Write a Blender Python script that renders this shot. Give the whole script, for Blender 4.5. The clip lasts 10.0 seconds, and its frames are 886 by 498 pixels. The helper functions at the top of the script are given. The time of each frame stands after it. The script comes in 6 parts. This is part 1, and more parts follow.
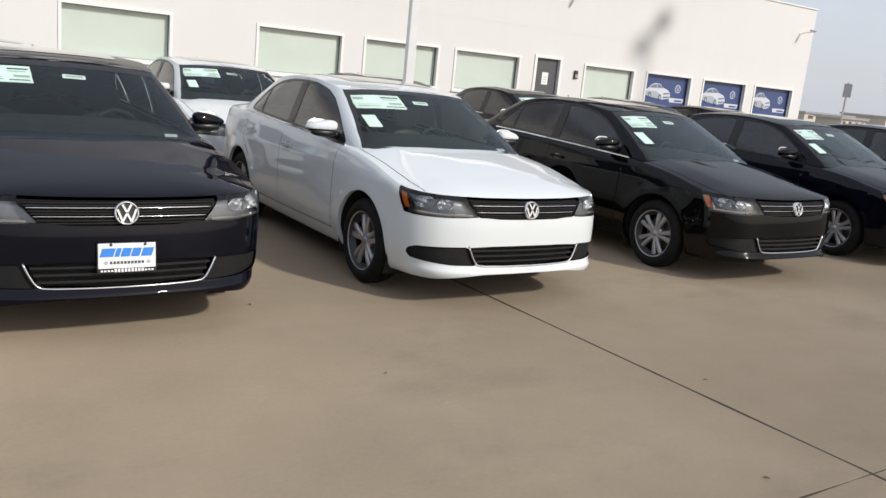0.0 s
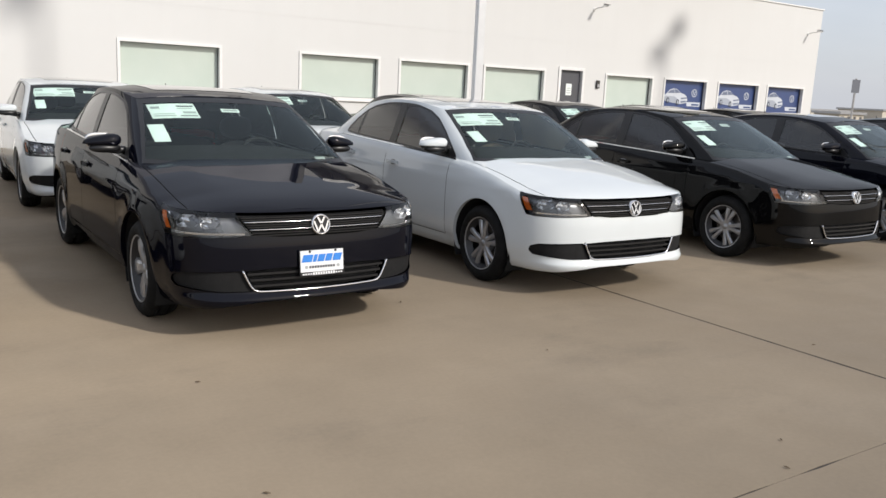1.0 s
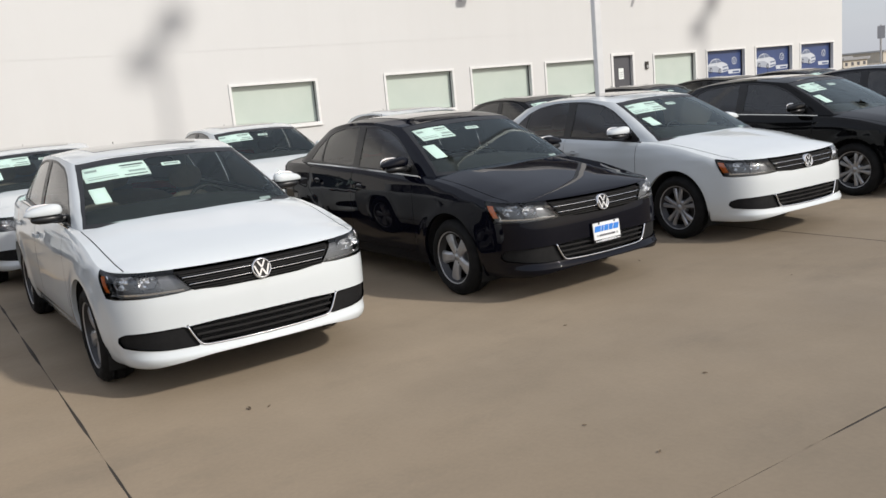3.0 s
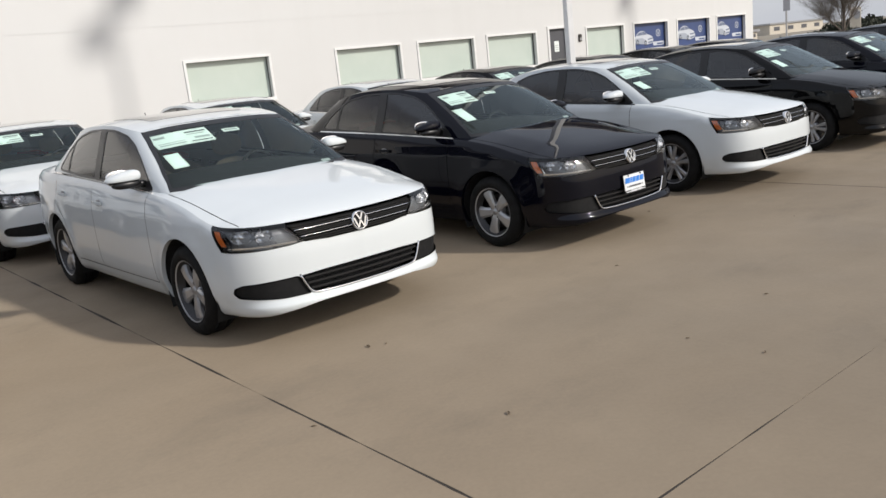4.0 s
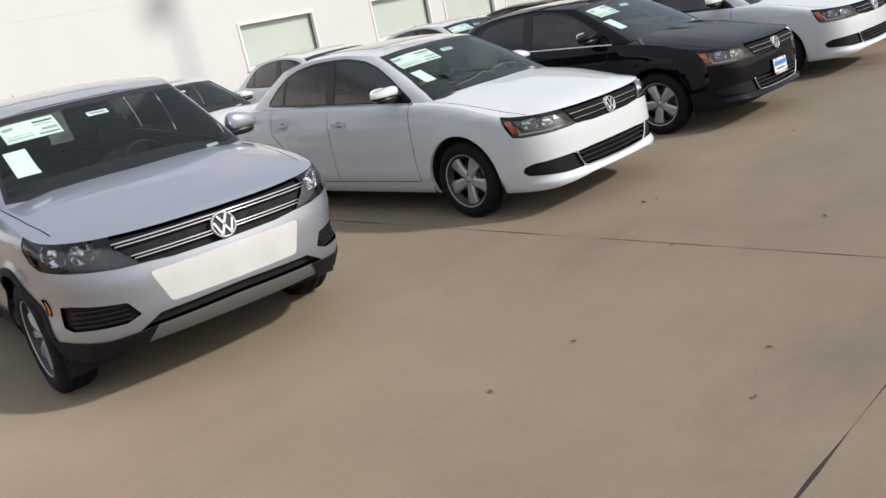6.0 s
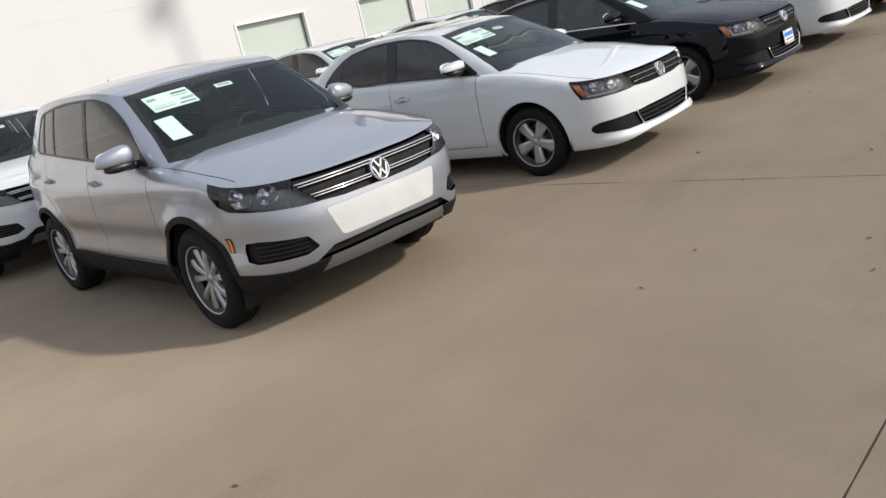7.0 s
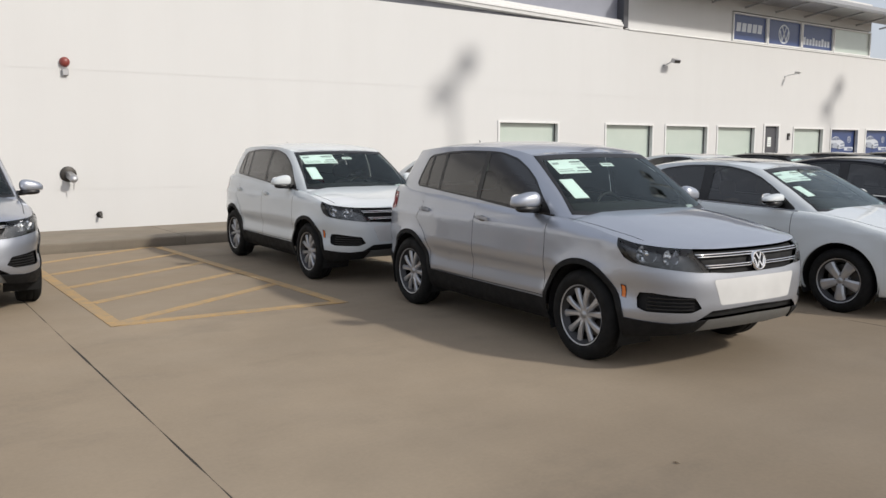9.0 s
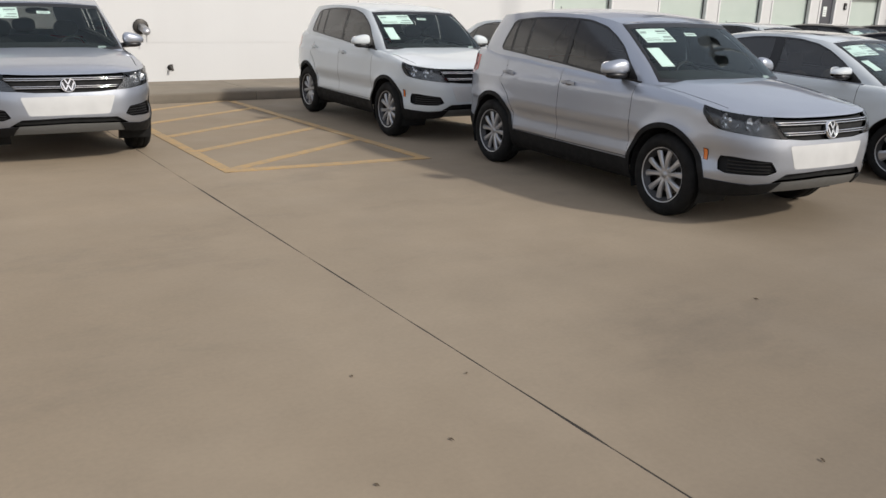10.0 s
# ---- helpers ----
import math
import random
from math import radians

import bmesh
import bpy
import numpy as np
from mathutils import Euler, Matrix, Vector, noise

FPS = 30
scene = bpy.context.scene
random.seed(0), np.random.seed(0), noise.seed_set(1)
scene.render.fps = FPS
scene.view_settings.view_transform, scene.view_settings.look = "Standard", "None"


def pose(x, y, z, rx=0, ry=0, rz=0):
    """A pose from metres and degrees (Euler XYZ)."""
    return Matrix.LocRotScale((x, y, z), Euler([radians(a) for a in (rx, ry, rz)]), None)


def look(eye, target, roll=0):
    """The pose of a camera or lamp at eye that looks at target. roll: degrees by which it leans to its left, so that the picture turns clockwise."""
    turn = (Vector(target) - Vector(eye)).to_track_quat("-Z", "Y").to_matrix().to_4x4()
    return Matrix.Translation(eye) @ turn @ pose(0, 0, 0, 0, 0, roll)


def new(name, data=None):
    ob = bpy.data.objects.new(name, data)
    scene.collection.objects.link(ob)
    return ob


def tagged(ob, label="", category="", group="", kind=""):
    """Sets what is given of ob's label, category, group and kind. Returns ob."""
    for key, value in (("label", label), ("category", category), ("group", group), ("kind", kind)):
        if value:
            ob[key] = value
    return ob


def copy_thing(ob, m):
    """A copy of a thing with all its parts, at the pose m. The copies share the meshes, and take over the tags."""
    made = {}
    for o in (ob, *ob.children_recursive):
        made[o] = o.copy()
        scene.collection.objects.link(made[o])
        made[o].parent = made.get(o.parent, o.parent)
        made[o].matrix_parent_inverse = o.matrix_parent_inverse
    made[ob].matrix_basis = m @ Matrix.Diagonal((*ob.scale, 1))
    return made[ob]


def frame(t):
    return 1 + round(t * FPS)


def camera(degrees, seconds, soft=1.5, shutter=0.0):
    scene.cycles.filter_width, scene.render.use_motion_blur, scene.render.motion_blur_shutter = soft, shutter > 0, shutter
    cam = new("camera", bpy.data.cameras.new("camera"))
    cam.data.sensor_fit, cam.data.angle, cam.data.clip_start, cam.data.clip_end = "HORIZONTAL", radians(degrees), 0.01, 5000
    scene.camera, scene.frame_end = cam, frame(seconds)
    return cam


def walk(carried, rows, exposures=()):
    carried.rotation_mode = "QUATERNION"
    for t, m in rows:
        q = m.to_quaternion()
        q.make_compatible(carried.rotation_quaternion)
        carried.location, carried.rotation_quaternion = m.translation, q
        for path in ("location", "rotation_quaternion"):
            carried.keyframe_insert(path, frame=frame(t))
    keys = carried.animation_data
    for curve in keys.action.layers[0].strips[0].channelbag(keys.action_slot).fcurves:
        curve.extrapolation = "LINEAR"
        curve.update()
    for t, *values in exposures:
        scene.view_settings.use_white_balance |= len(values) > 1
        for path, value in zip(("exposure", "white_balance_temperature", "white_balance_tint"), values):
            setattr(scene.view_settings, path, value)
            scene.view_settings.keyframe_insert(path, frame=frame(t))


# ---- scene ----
cam = camera(57.1, 10.0)
PATH = [
    (0.0, (0.232, -0.155, 1.552), (1.297, 1.487, 1.139), 5.7),
    (0.5, (-0.316, -0.25, 1.543), (0.775, 1.389, 1.194), 4.3),
    (1, (-0.918, -0.298, 1.525), (0.145, 1.353, 1.147), 2.8),
    (1.5, (-1.529, -0.406, 1.562), (-0.629, 1.341, 1.194), 0.4),
    (2, (-2.109, -0.503, 1.599), (-1.364, 1.322, 1.259), -3.0),
    (2.5, (-2.701, -0.5, 1.611), (-1.867, 1.287, 1.274), -4.3),
    (3.8, (-4.271, -0.264, 1.647), (-3.029, 1.242, 1.215), -5.3),
    (4, (-4.526, -0.201, 1.643), (-3.32, 1.332, 1.199), -6.2),
    (4.5, (-5.184, -0.026, 1.648), (-4.006, 1.52, 1.175), -7.9),
    (5, (-5.757, 0.1, 1.655), (-4.558, 1.62, 1.154), -9.3),
    (5.5, (-6.373, 0.272, 1.658), (-5.158, 1.771, 1.134), -10.2),
    (5.7, (-6.593, 0.322, 1.638), (-5.377, 1.817, 1.104), -11.1),
    (6.8, (-8.021, 0.6, 1.655), (-6.689, 1.973, 1.074), -12.8),
    (7, (-8.259, 0.639, 1.65), (-6.927, 2.021, 1.087), -13.3),
    (7.5, (-8.875, 0.833, 1.635), (-7.563, 2.241, 1.09), -13.9),
    (7.7, (-9.118, 0.866, 1.604), (-7.947, 2.414, 1.121), -16.0),
    (8, (-9.332, 0.945, 1.593), (-8.214, 2.54, 1.138), -16.2),
    (8.5, (-9.711, 1.027, 1.581), (-8.469, 2.573, 1.32), -8.6),
    (9, (-10.237, 0.919, 1.617), (-9.092, 2.54, 1.366), -0.0),
    (9.5, (-10.737, 0.727, 1.62), (-9.782, 2.448, 1.267), 3.7),
    (10, (-11.121, 0.681, 1.669), (-10.059, 2.275, 1.092), 1.6),
]
EXPOSURES = [(0, .26), (1, .25), (2.5, .12), (4, .19), (5.5, .24), (7, .28), (8.5, .24), (9.2, .03), (9.6, .03), (10, .09)]
walk(cam, [(t, look(eye, target, roll)) for t, eye, target, roll in PATH], EXPOSURES)

# ---- node helpers ----
def nodes(name):
    m = bpy.data.materials.new(name)
    m.use_nodes = True
    t = m.node_tree
    return m, t, t.nodes["Principled BSDF"]


def noise_tex(t, scale, detail=4.0, rough=0.55, space="Object", stretch=None):
    co = t.nodes.new("ShaderNodeTexCoord")
    n = t.nodes.new("ShaderNodeTexNoise")
    n.inputs["Scale"].default_value, n.inputs["Detail"].default_value, n.inputs["Roughness"].default_value = scale, detail, rough
    out = co.outputs[space]
    if stretch:
        mp = t.nodes.new("ShaderNodeMapping")
        mp.inputs["Scale"].default_value = stretch
        t.links.new(out, mp.inputs[0])
        out = mp.outputs[0]
    t.links.new(out, n.inputs["Vector"])
    return n.outputs["Fac"]


def ramp(t, fac, stops):
    r = t.nodes.new("ShaderNodeValToRGB")
    while len(r.color_ramp.elements) < len(stops):
        r.color_ramp.elements.new(0.5)
    for e, (p, c) in zip(r.color_ramp.elements, stops):
        e.position, e.color = p, ((c, c, c, 1) if not isinstance(c, tuple) else (*c, 1))
    t.links.new(fac, r.inputs[0])
    return r.outputs[0]


def mix(t, fac, a, b, kind='MIX'):
    n = t.nodes.new("ShaderNodeMix")
    n.data_type, n.blend_type = 'RGBA', kind
    for sock, val in ((n.inputs[0], fac), (n.inputs[6], a), (n.inputs[7], b)):
        if isinstance(val, (int, float)):
            sock.default_value = val
        elif isinstance(val, tuple):
            sock.default_value = (*val, 1)
        else:
            t.links.new(val, sock)
    return n.outputs[2]


def bump(t, p, height, strength, distance=0.01):
    b = t.nodes.new("ShaderNodeBump")
    b.inputs["Strength"].default_value, b.inputs["Distance"].default_value = strength, distance
    t.links.new(height, b.inputs["Height"])
    t.links.new(b.outputs[0], p.inputs["Normal"])


# ---- world and light ----
SUN_AZ = (0.445, -0.895)
SUN_EL = 34.0
world = bpy.data.worlds.new("sky")
scene.world = world
world.use_nodes = True
wt = world.node_tree
sky = wt.nodes.new("ShaderNodeTexSky")
sky.sky_type = 'NISHITA'
sky.sun_disc = False
sky.sun_elevation = radians(SUN_EL)
sky.sun_rotation = math.atan2(SUN_AZ[0], SUN_AZ[1])
sky.air_density, sky.dust_density, sky.ozone_density = 1.0, 3.0, 1.0
haze = wt.nodes.new("ShaderNodeMix")
haze.data_type = 'RGBA'
haze.inputs[0].default_value = 0.75
cloud = noise_tex(wt, 2.6, 5, 0.55, "Generated", (1.0, 1.0, 3.5))
veil = mix(wt, cloud, (2.75, 2.95, 3.4), (4.25, 4.35, 4.65))
wt.links.new(veil, haze.inputs[7])
wt.links.new(sky.outputs[0], haze.inputs[6])
wt.links.new(haze.outputs[2], wt.nodes["Background"].inputs[0])
wt.nodes["Background"].inputs[1].default_value = 0.17
lamp = bpy.data.lights.new("sun", 'SUN')
lamp.energy, lamp.angle, lamp.color = 2.55, radians(3.0), (1, 0.955, 0.885)
sun = new("sun", lamp)
sun.matrix_world = look((20, -40, 27), (20 - SUN_AZ[0] * 10, -40 - SUN_AZ[1] * 10, 27 - 10 * math.tan(radians(SUN_EL))))


# ---- materials ----
def plain(name, col, rough=0.5, metal=0.0, coat=0.0, grain=0.0, scale=30.0, spec=0.5):
    """A surface with a slight mottling in colour and gloss."""
    m, t, p = nodes(name)
    p.inputs["Metallic"].default_value, p.inputs["Coat Weight"].default_value = metal, coat
    p.inputs["Coat Roughness"].default_value = 0.03
    p.inputs["Specular IOR Level"].default_value = spec
    f = noise_tex(t, scale)
    t.links.new(mix(t, f, tuple(c * 0.88 for c in col), tuple(min(1, c * 1.1) for c in col)), p.inputs["Base Color"])
    t.links.new(ramp(t, noise_tex(t, scale * 0.3), [(0.3, max(0.02, rough * 0.85)), (0.7, min(1, rough * 1.15))]), p.inputs["Roughness"])
    if grain:
        bump(t, p, noise_tex(t, scale * 6, 2), grain, 0.002)
    return m


def car_paint(name, col, metal, rough, flake=0.0, spec=0.5, coat=1.0):
    """Lacquered paint: colour coat under clear coat, faint dust, fine flakes where metallic."""
    m, t, p = nodes(name)
    p.inputs["Metallic"].default_value = metal
    p.inputs["Specular IOR Level"].default_value = spec
    p.inputs["Coat Weight"].default_value, p.inputs["Coat Roughness"].default_value = coat, 0.02
    dust = ramp(t, noise_tex(t, 2.2, 6, 0.6), [(0.35, 0.0), (0.75, 1.0)])
    c = mix(t, dust, col, tuple(v * 0.97 + 0.002 for v in col))
    if flake:
        fl = ramp(t, noise_tex(t, 900, 1), [(0.35, 1 - flake), (0.65, 1 + flake)])
        c = mix(t, 1.0, c, fl, 'MULTIPLY')
    t.links.new(c, p.inputs["Base Color"])
    t.links.new(ramp(t, noise_tex(t, 3.0, 5), [(0.3, rough * 0.9), (0.7, rough * 1.15)]), p.inputs["Roughness"])
    bump(t, p, noise_tex(t, 260, 1), 0.03, 0.0006)
    return m


def glass_mat(name, tint, gloss=0.02, ior=1.5, film=0.0, mirror=(1, 1, 1)):
    """A single pane: clear with a tint, reflecting by Fresnel; film adds a dark reflective foil."""
    m = bpy.data.materials.new(name)
    m.use_nodes = True
    t = m.node_tree
    t.nodes.clear()
    out = t.nodes.new("ShaderNodeOutputMaterial")
    tr, gl, fr, mx = (t.nodes.new(k) for k in ("ShaderNodeBsdfTransparent", "ShaderNodeBsdfGlossy", "ShaderNodeFresnel", "ShaderNodeMixShader"))
    tr.inputs[0].default_value = (*tint, 1)
    gl.inputs[0].default_value = (*mirror, 1)
    gl.inputs["Roughness"].default_value = gloss
    fr.inputs[0].default_value = ior
    fac = fr.outputs[0]
    if film:
        ad = t.nodes.new("ShaderNodeMath")
        ad.operation, ad.use_clamp = 'ADD', True
        t.links.new(fac, ad.inputs[0])
        ad.inputs[1].default_value = film
        fac = ad.outputs[0]
    t.links.new(fac, mx.inputs[0])
    t.links.new(tr.outputs[0], mx.inputs[1])
    t.links.new(gl.outputs[0], mx.inputs[2])
    t.links.new(mx.outputs[0], out.inputs[0])
    return m


WHITE = car_paint("white car paint", (0.635, 0.668, 0.678), 0.0, 0.5, spec=0.1)
BLACK = car_paint("black car paint", (0.002, 0.002, 0.0023), 0.0, 0.5, spec=0.0, coat=0.54)
NAVY = car_paint("blue-black car paint", (0.002, 0.0023, 0.0058), 0.0, 0.5, spec=0.0, coat=0.54)
SILVER = car_paint("silver metallic car paint", (0.405, 0.43, 0.485), 0.75, 0.36, 0.12)
TRIM = plain("black satin trim", (0.012, 0.012, 0.013), 0.35)
CLAD = plain("grey-black grained plastic", (0.006, 0.006, 0.0065), 0.7, grain=0.3, scale=60, spec=0.3)
SKID = plain("grey bumper plastic", (0.14, 0.14, 0.135), 0.5, grain=0.15, scale=60)
VOID = plain("dark underbody", (0.01, 0.01, 0.01), 0.9)
CHROME = plain("chrome", (0.78, 0.78, 0.79), 0.08, 1.0, scale=8)
ALLOY = plain("silver alloy", (0.46, 0.465, 0.48), 0.32, 0.6, 0.4, scale=20)
ALLOY_DARK = plain("grey alloy", (0.40, 0.405, 0.42), 0.34, 0.6, 0.4, scale=20)
# Rim metal with the shade inside the wheel put into its colour.
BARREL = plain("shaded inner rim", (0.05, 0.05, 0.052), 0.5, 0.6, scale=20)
DISC = plain("brake steel", (0.13, 0.125, 0.12), 0.4, 0.9, scale=40)
RUBBER = plain("tyre rubber", (0.006, 0.006, 0.006), 0.8, grain=0.4, scale=50, spec=0.3)
AMBER = plain("amber lens", (0.85, 0.22, 0.04), 0.15, coat=1.0)
RED_LENS = plain("red lens", (0.45, 0.02, 0.02), 0.12, coat=1.0)
HOUSING_DARK = plain("dark lamp bezel", (0.10, 0.102, 0.106), 0.28, 0.3)
REFLECTOR = plain("lamp reflector", (0.86, 0.87, 0.88), 0.16, 0.95)
HOUSING = plain("lamp housing grey", (0.19, 0.193, 0.198), 0.30, 0.5)
LENS = glass_mat("clear lamp lens", (0.93, 0.94, 0.95), 0.02, 1.5)
WINDSHIELD = glass_mat("windscreen glass", (0.85, 0.93, 0.90), 0.01, 1.42, 0.0, (0.86, 0.97, 0.98))
SIDEGLASS = glass_mat("tinted side glass", (0.16, 0.16, 0.16), 0.16, 1.5, 0.035)
SUNROOF = plain("dark tinted sunroof glass", (0.02, 0.019, 0.018), 0.12, coat=1.0, scale=6)
TAN = plain("beige seat leather", (0.62, 0.53, 0.42), 0.55, scale=25)
GREYSEAT = plain("dark grey seat fabric", (0.09, 0.09, 0.092), 0.8, scale=60)
DASH = plain("dark dashboard plastic", (0.010, 0.010, 0.0105), 0.85, grain=0.2, scale=50)
PAPER = plain("white paper", (0.82, 0.86, 0.83), 0.7, scale=12)
PAPER_GREY = plain("grey print", (0.40, 0.42, 0.42), 0.7)
INK = plain("dark print", (0.06, 0.06, 0.07), 0.6)
BLUE_INK = plain("blue print", (0.03, 0.21, 0.66), 0.5)
PLATE_WHITE = plain("white plate plastic", (0.78, 0.79, 0.80), 0.35, scale=10)
FILM = plain("white protective film", (0.60, 0.60, 0.59), 0.32, coat=0.4, scale=6)


# ---- mesh helpers ----
def mesh_of(name, bm, material, smooth=False, normals=None):
    me = bpy.data.meshes.new(name)
    bm.to_mesh(me)
    bm.free()
    for mm in (material if isinstance(material, (list, tuple)) else [material]):
        me.materials.append(mm)
    if smooth:
        for p in me.polygons:
            p.use_smooth = True
    if normals is not None:
        me.normals_split_custom_set_from_vertices(normals)
    return me


def part(name, bm, material, parent, label="", smooth=False, m=None):
    """Link a bmesh as one mesh object under a thing or a part."""
    ob = new(name, bm if isinstance(bm, bpy.types.Mesh) else mesh_of(name, bm, material, smooth))
    ob.parent = parent
    if m is not None:
        ob.matrix_basis = m
    if label:
        tagged(ob, label)
    return ob


def add_box(bm, x0, y0, z0, x1, y1, z1, bevel=0.0, m=None, seg=1):
    r = bmesh.ops.create_cube(bm, size=1, matrix=Matrix.Translation(((x0 + x1) / 2, (y0 + y1) / 2, (z0 + z1) / 2)) @ Matrix.Diagonal((x1 - x0, y1 - y0, z1 - z0, 1)))
    vs = r["verts"]
    if bevel:
        es = list({e for v in vs for e in v.link_edges})
        b = bmesh.ops.bevel(bm, geom=es, offset=bevel, segments=seg, affect='EDGES', profile=0.5)
        vs = list({v for f in b["faces"] for v in f.verts} | {v for v in vs if v.is_valid})
    if m is not None:
        bmesh.ops.transform(bm, matrix=m, verts=[v for v in vs if v.is_valid])
    return bm


def box_bm(*a, **k):
    return add_box(bmesh.new(), *a, **k)


def lathe(profile, n, axis='x'):
    """Turn a profile of (radius, along) round an axis."""
    bm = bmesh.new()
    rings = []
    for i in range(n):
        a = 2 * math.pi * i / n
        c, s = math.cos(a), math.sin(a)
        rings.append([bm.verts.new({'x': (h, r * c, r * s), 'y': (r * c, h, r * s), 'z': (r * c, r * s, h)}[axis]) for r, h in profile])
    for i in range(n):
        A, B = rings[i], rings[(i + 1) % n]
        for j in range(len(profile) - 1):
            bm.faces.new((A[j], A[j + 1], B[j + 1], B[j]))
    bmesh.ops.remove_doubles(bm, verts=bm.verts, dist=1e-5)
    bmesh.ops.recalc_face_normals(bm, faces=bm.faces)
    return bm


def sweep(path, w, h, up=(0, 0, 1), closed=False):
    """A bar of rectangular section w by h along a list of points."""
    bm = bmesh.new()
    pts = [Vector(p) for p in path]
    rows = []
    for i, p in enumerate(pts):
        d = (pts[(i + 1) % len(pts)] - pts[i - 1]) if closed else (pts[min(i + 1, len(pts) - 1)] - pts[max(i - 1, 0)])
        d.normalize()
        u = Vector(up if not callable(up) else up(i))
        side = d.cross(u).normalized()
        u = side.cross(d).normalized()
        rows.append([bm.verts.new(p + side * sx * w / 2 + u * sz * h / 2) for sx, sz in ((-1, -1), (1, -1), (1, 1), (-1, 1))])
    k = len(rows)
    for i in range(k if closed else k - 1):
        A, B = rows[i], rows[(i + 1) % k]
        for j in range(4):
            bm.faces.new((A[j], A[(j + 1) % 4], B[(j + 1) % 4], B[j]))
    if not closed:
        bm.faces.new(rows[0])
        bm.faces.new(rows[-1][::-1])
    bmesh.ops.recalc_face_normals(bm, faces=bm.faces)
    return bm


def tube(path, w, h, n=8):
    """A bar of oval section along a list of points."""
    bm = bmesh.new()
    pts = [Vector(p) for p in path]
    rows = []
    for i, p in enumerate(pts):
        d = (pts[min(i + 1, len(pts) - 1)] - pts[max(i - 1, 0)]).normalized()
        side = d.cross(Vector((0, 0, 1))).normalized()
        u = side.cross(d).normalized()
        rows.append([bm.verts.new(p + side * math.cos(2 * math.pi * k / n) * w / 2 + u * math.sin(2 * math.pi * k / n) * h / 2) for k in range(n)])
    for A, B in zip(rows, rows[1:]):
        for j in range(n):
            bm.faces.new((A[j], A[(j + 1) % n], B[(j + 1) % n], B[j]))
    bm.faces.new(rows[0])
    bm.faces.new(rows[-1][::-1])
    bmesh.ops.recalc_face_normals(bm, faces=bm.faces)
    return bm


def join(bms):
    """Several bmeshes as one."""
    out = bmesh.new()
    for b in bms:
        me = bpy.data.meshes.new("tmp")
        b.to_mesh(me)
        b.free()
        out.from_mesh(me)
        bpy.data.meshes.remove(me)
    return out


def blob(cx, cy, cz, rx, ry, rz, e=2.6, nu=20, nv=12):
    """A rounded-box solid (superellipsoid)."""
    bm = bmesh.new()
    bmesh.ops.create_uvsphere(bm, u_segments=nu, v_segments=nv, radius=1)
    for v in bm.verts:
        d = sum(abs(c) ** e for c in v.co) ** (1 / e)
        c = v.co / d
        v.co = (cx + c.x * rx, cy + c.y * ry, cz + c.z * rz)
    return bm


# ---- car bodies ----
def curve1(xs, ys):
    """A smooth curve through points that makes no overshoot."""
    xs, ys = np.array(xs, float), np.array(ys, float)
    h, dl = np.diff(xs), np.diff(ys) / np.diff(xs)
    m = np.zeros(len(xs))
    m[0], m[-1] = dl[0], dl[-1]
    for i in range(1, len(xs) - 1):
        if dl[i - 1] * dl[i] > 0:
            w1, w2 = 2 * h[i] + h[i - 1], h[i] + 2 * h[i - 1]
            m[i] = (w1 + w2) / (w1 / dl[i - 1] + w2 / dl[i])

    def f(x):
        x = np.clip(np.asarray(x, float), xs[0], xs[-1])
        i = np.clip(np.searchsorted(xs, x) - 1, 0, len(xs) - 2)
        t = (x - xs[i]) / h[i]
        return (ys[i] * (1 + 2 * t) * (1 - t) ** 2 + m[i] * h[i] * t * (1 - t) ** 2 + ys[i + 1] * t * t * (3 - 2 * t) + m[i + 1] * h[i] * t * t * (t - 1))
    return f


def smooth_path(pts, n):
    """n points evenly along a rounded curve through pts (Catmull-Rom, then arc length)."""
    P = np.array(pts, float)
    P = np.vstack([2 * P[0] - P[1], P, 2 * P[-1] - P[-2]])
    out = []
    for i in range(1, len(P) - 2):
        t = np.linspace(0, 1, 60, endpoint=False)[:, None]
        a, b, c, d = P[i - 1], P[i], P[i + 1], P[i + 2]
        out.append(0.5 * (2 * b + (c - a) * t + (2 * a - 5 * b + 4 * c - d) * t ** 2 + (3 * b - a - 3 * c + d) * t ** 3))
    D = np.vstack(out + [P[-2][None]])
    s = np.r_[0, np.cumsum(np.linalg.norm(np.diff(D, axis=0), axis=1))]
    u = np.linspace(0, s[-1], n)
    return u, np.array([np.interp(u, s, D[:, k]) for k in range(D.shape[1])]).T


def densify(poly, step, closed=True):
    out = []
    n = len(poly)
    for i in range(n if closed else n - 1):
        a, b = np.array(poly[i], float), np.array(poly[(i + 1) % n], float)
        k = max(1, int(np.ceil(np.linalg.norm(b - a) / step)))
        out += [tuple(a + (b - a) * j / k) for j in range(k)]
    return out if closed else out + [tuple(poly[-1])]


def inside(poly, x, y):
    P = np.array(poly)
    x0, y0 = P[:, 0], P[:, 1]
    x1, y1 = np.roll(x0, -1), np.roll(y0, -1)
    cond = (y0 > y) != (y1 > y)
    xi = x0 + (y - y0) * (x1 - x0) / np.where(y1 == y0, 1e-12, y1 - y0)
    return np.count_nonzero(cond & (x < xi)) % 2 == 1


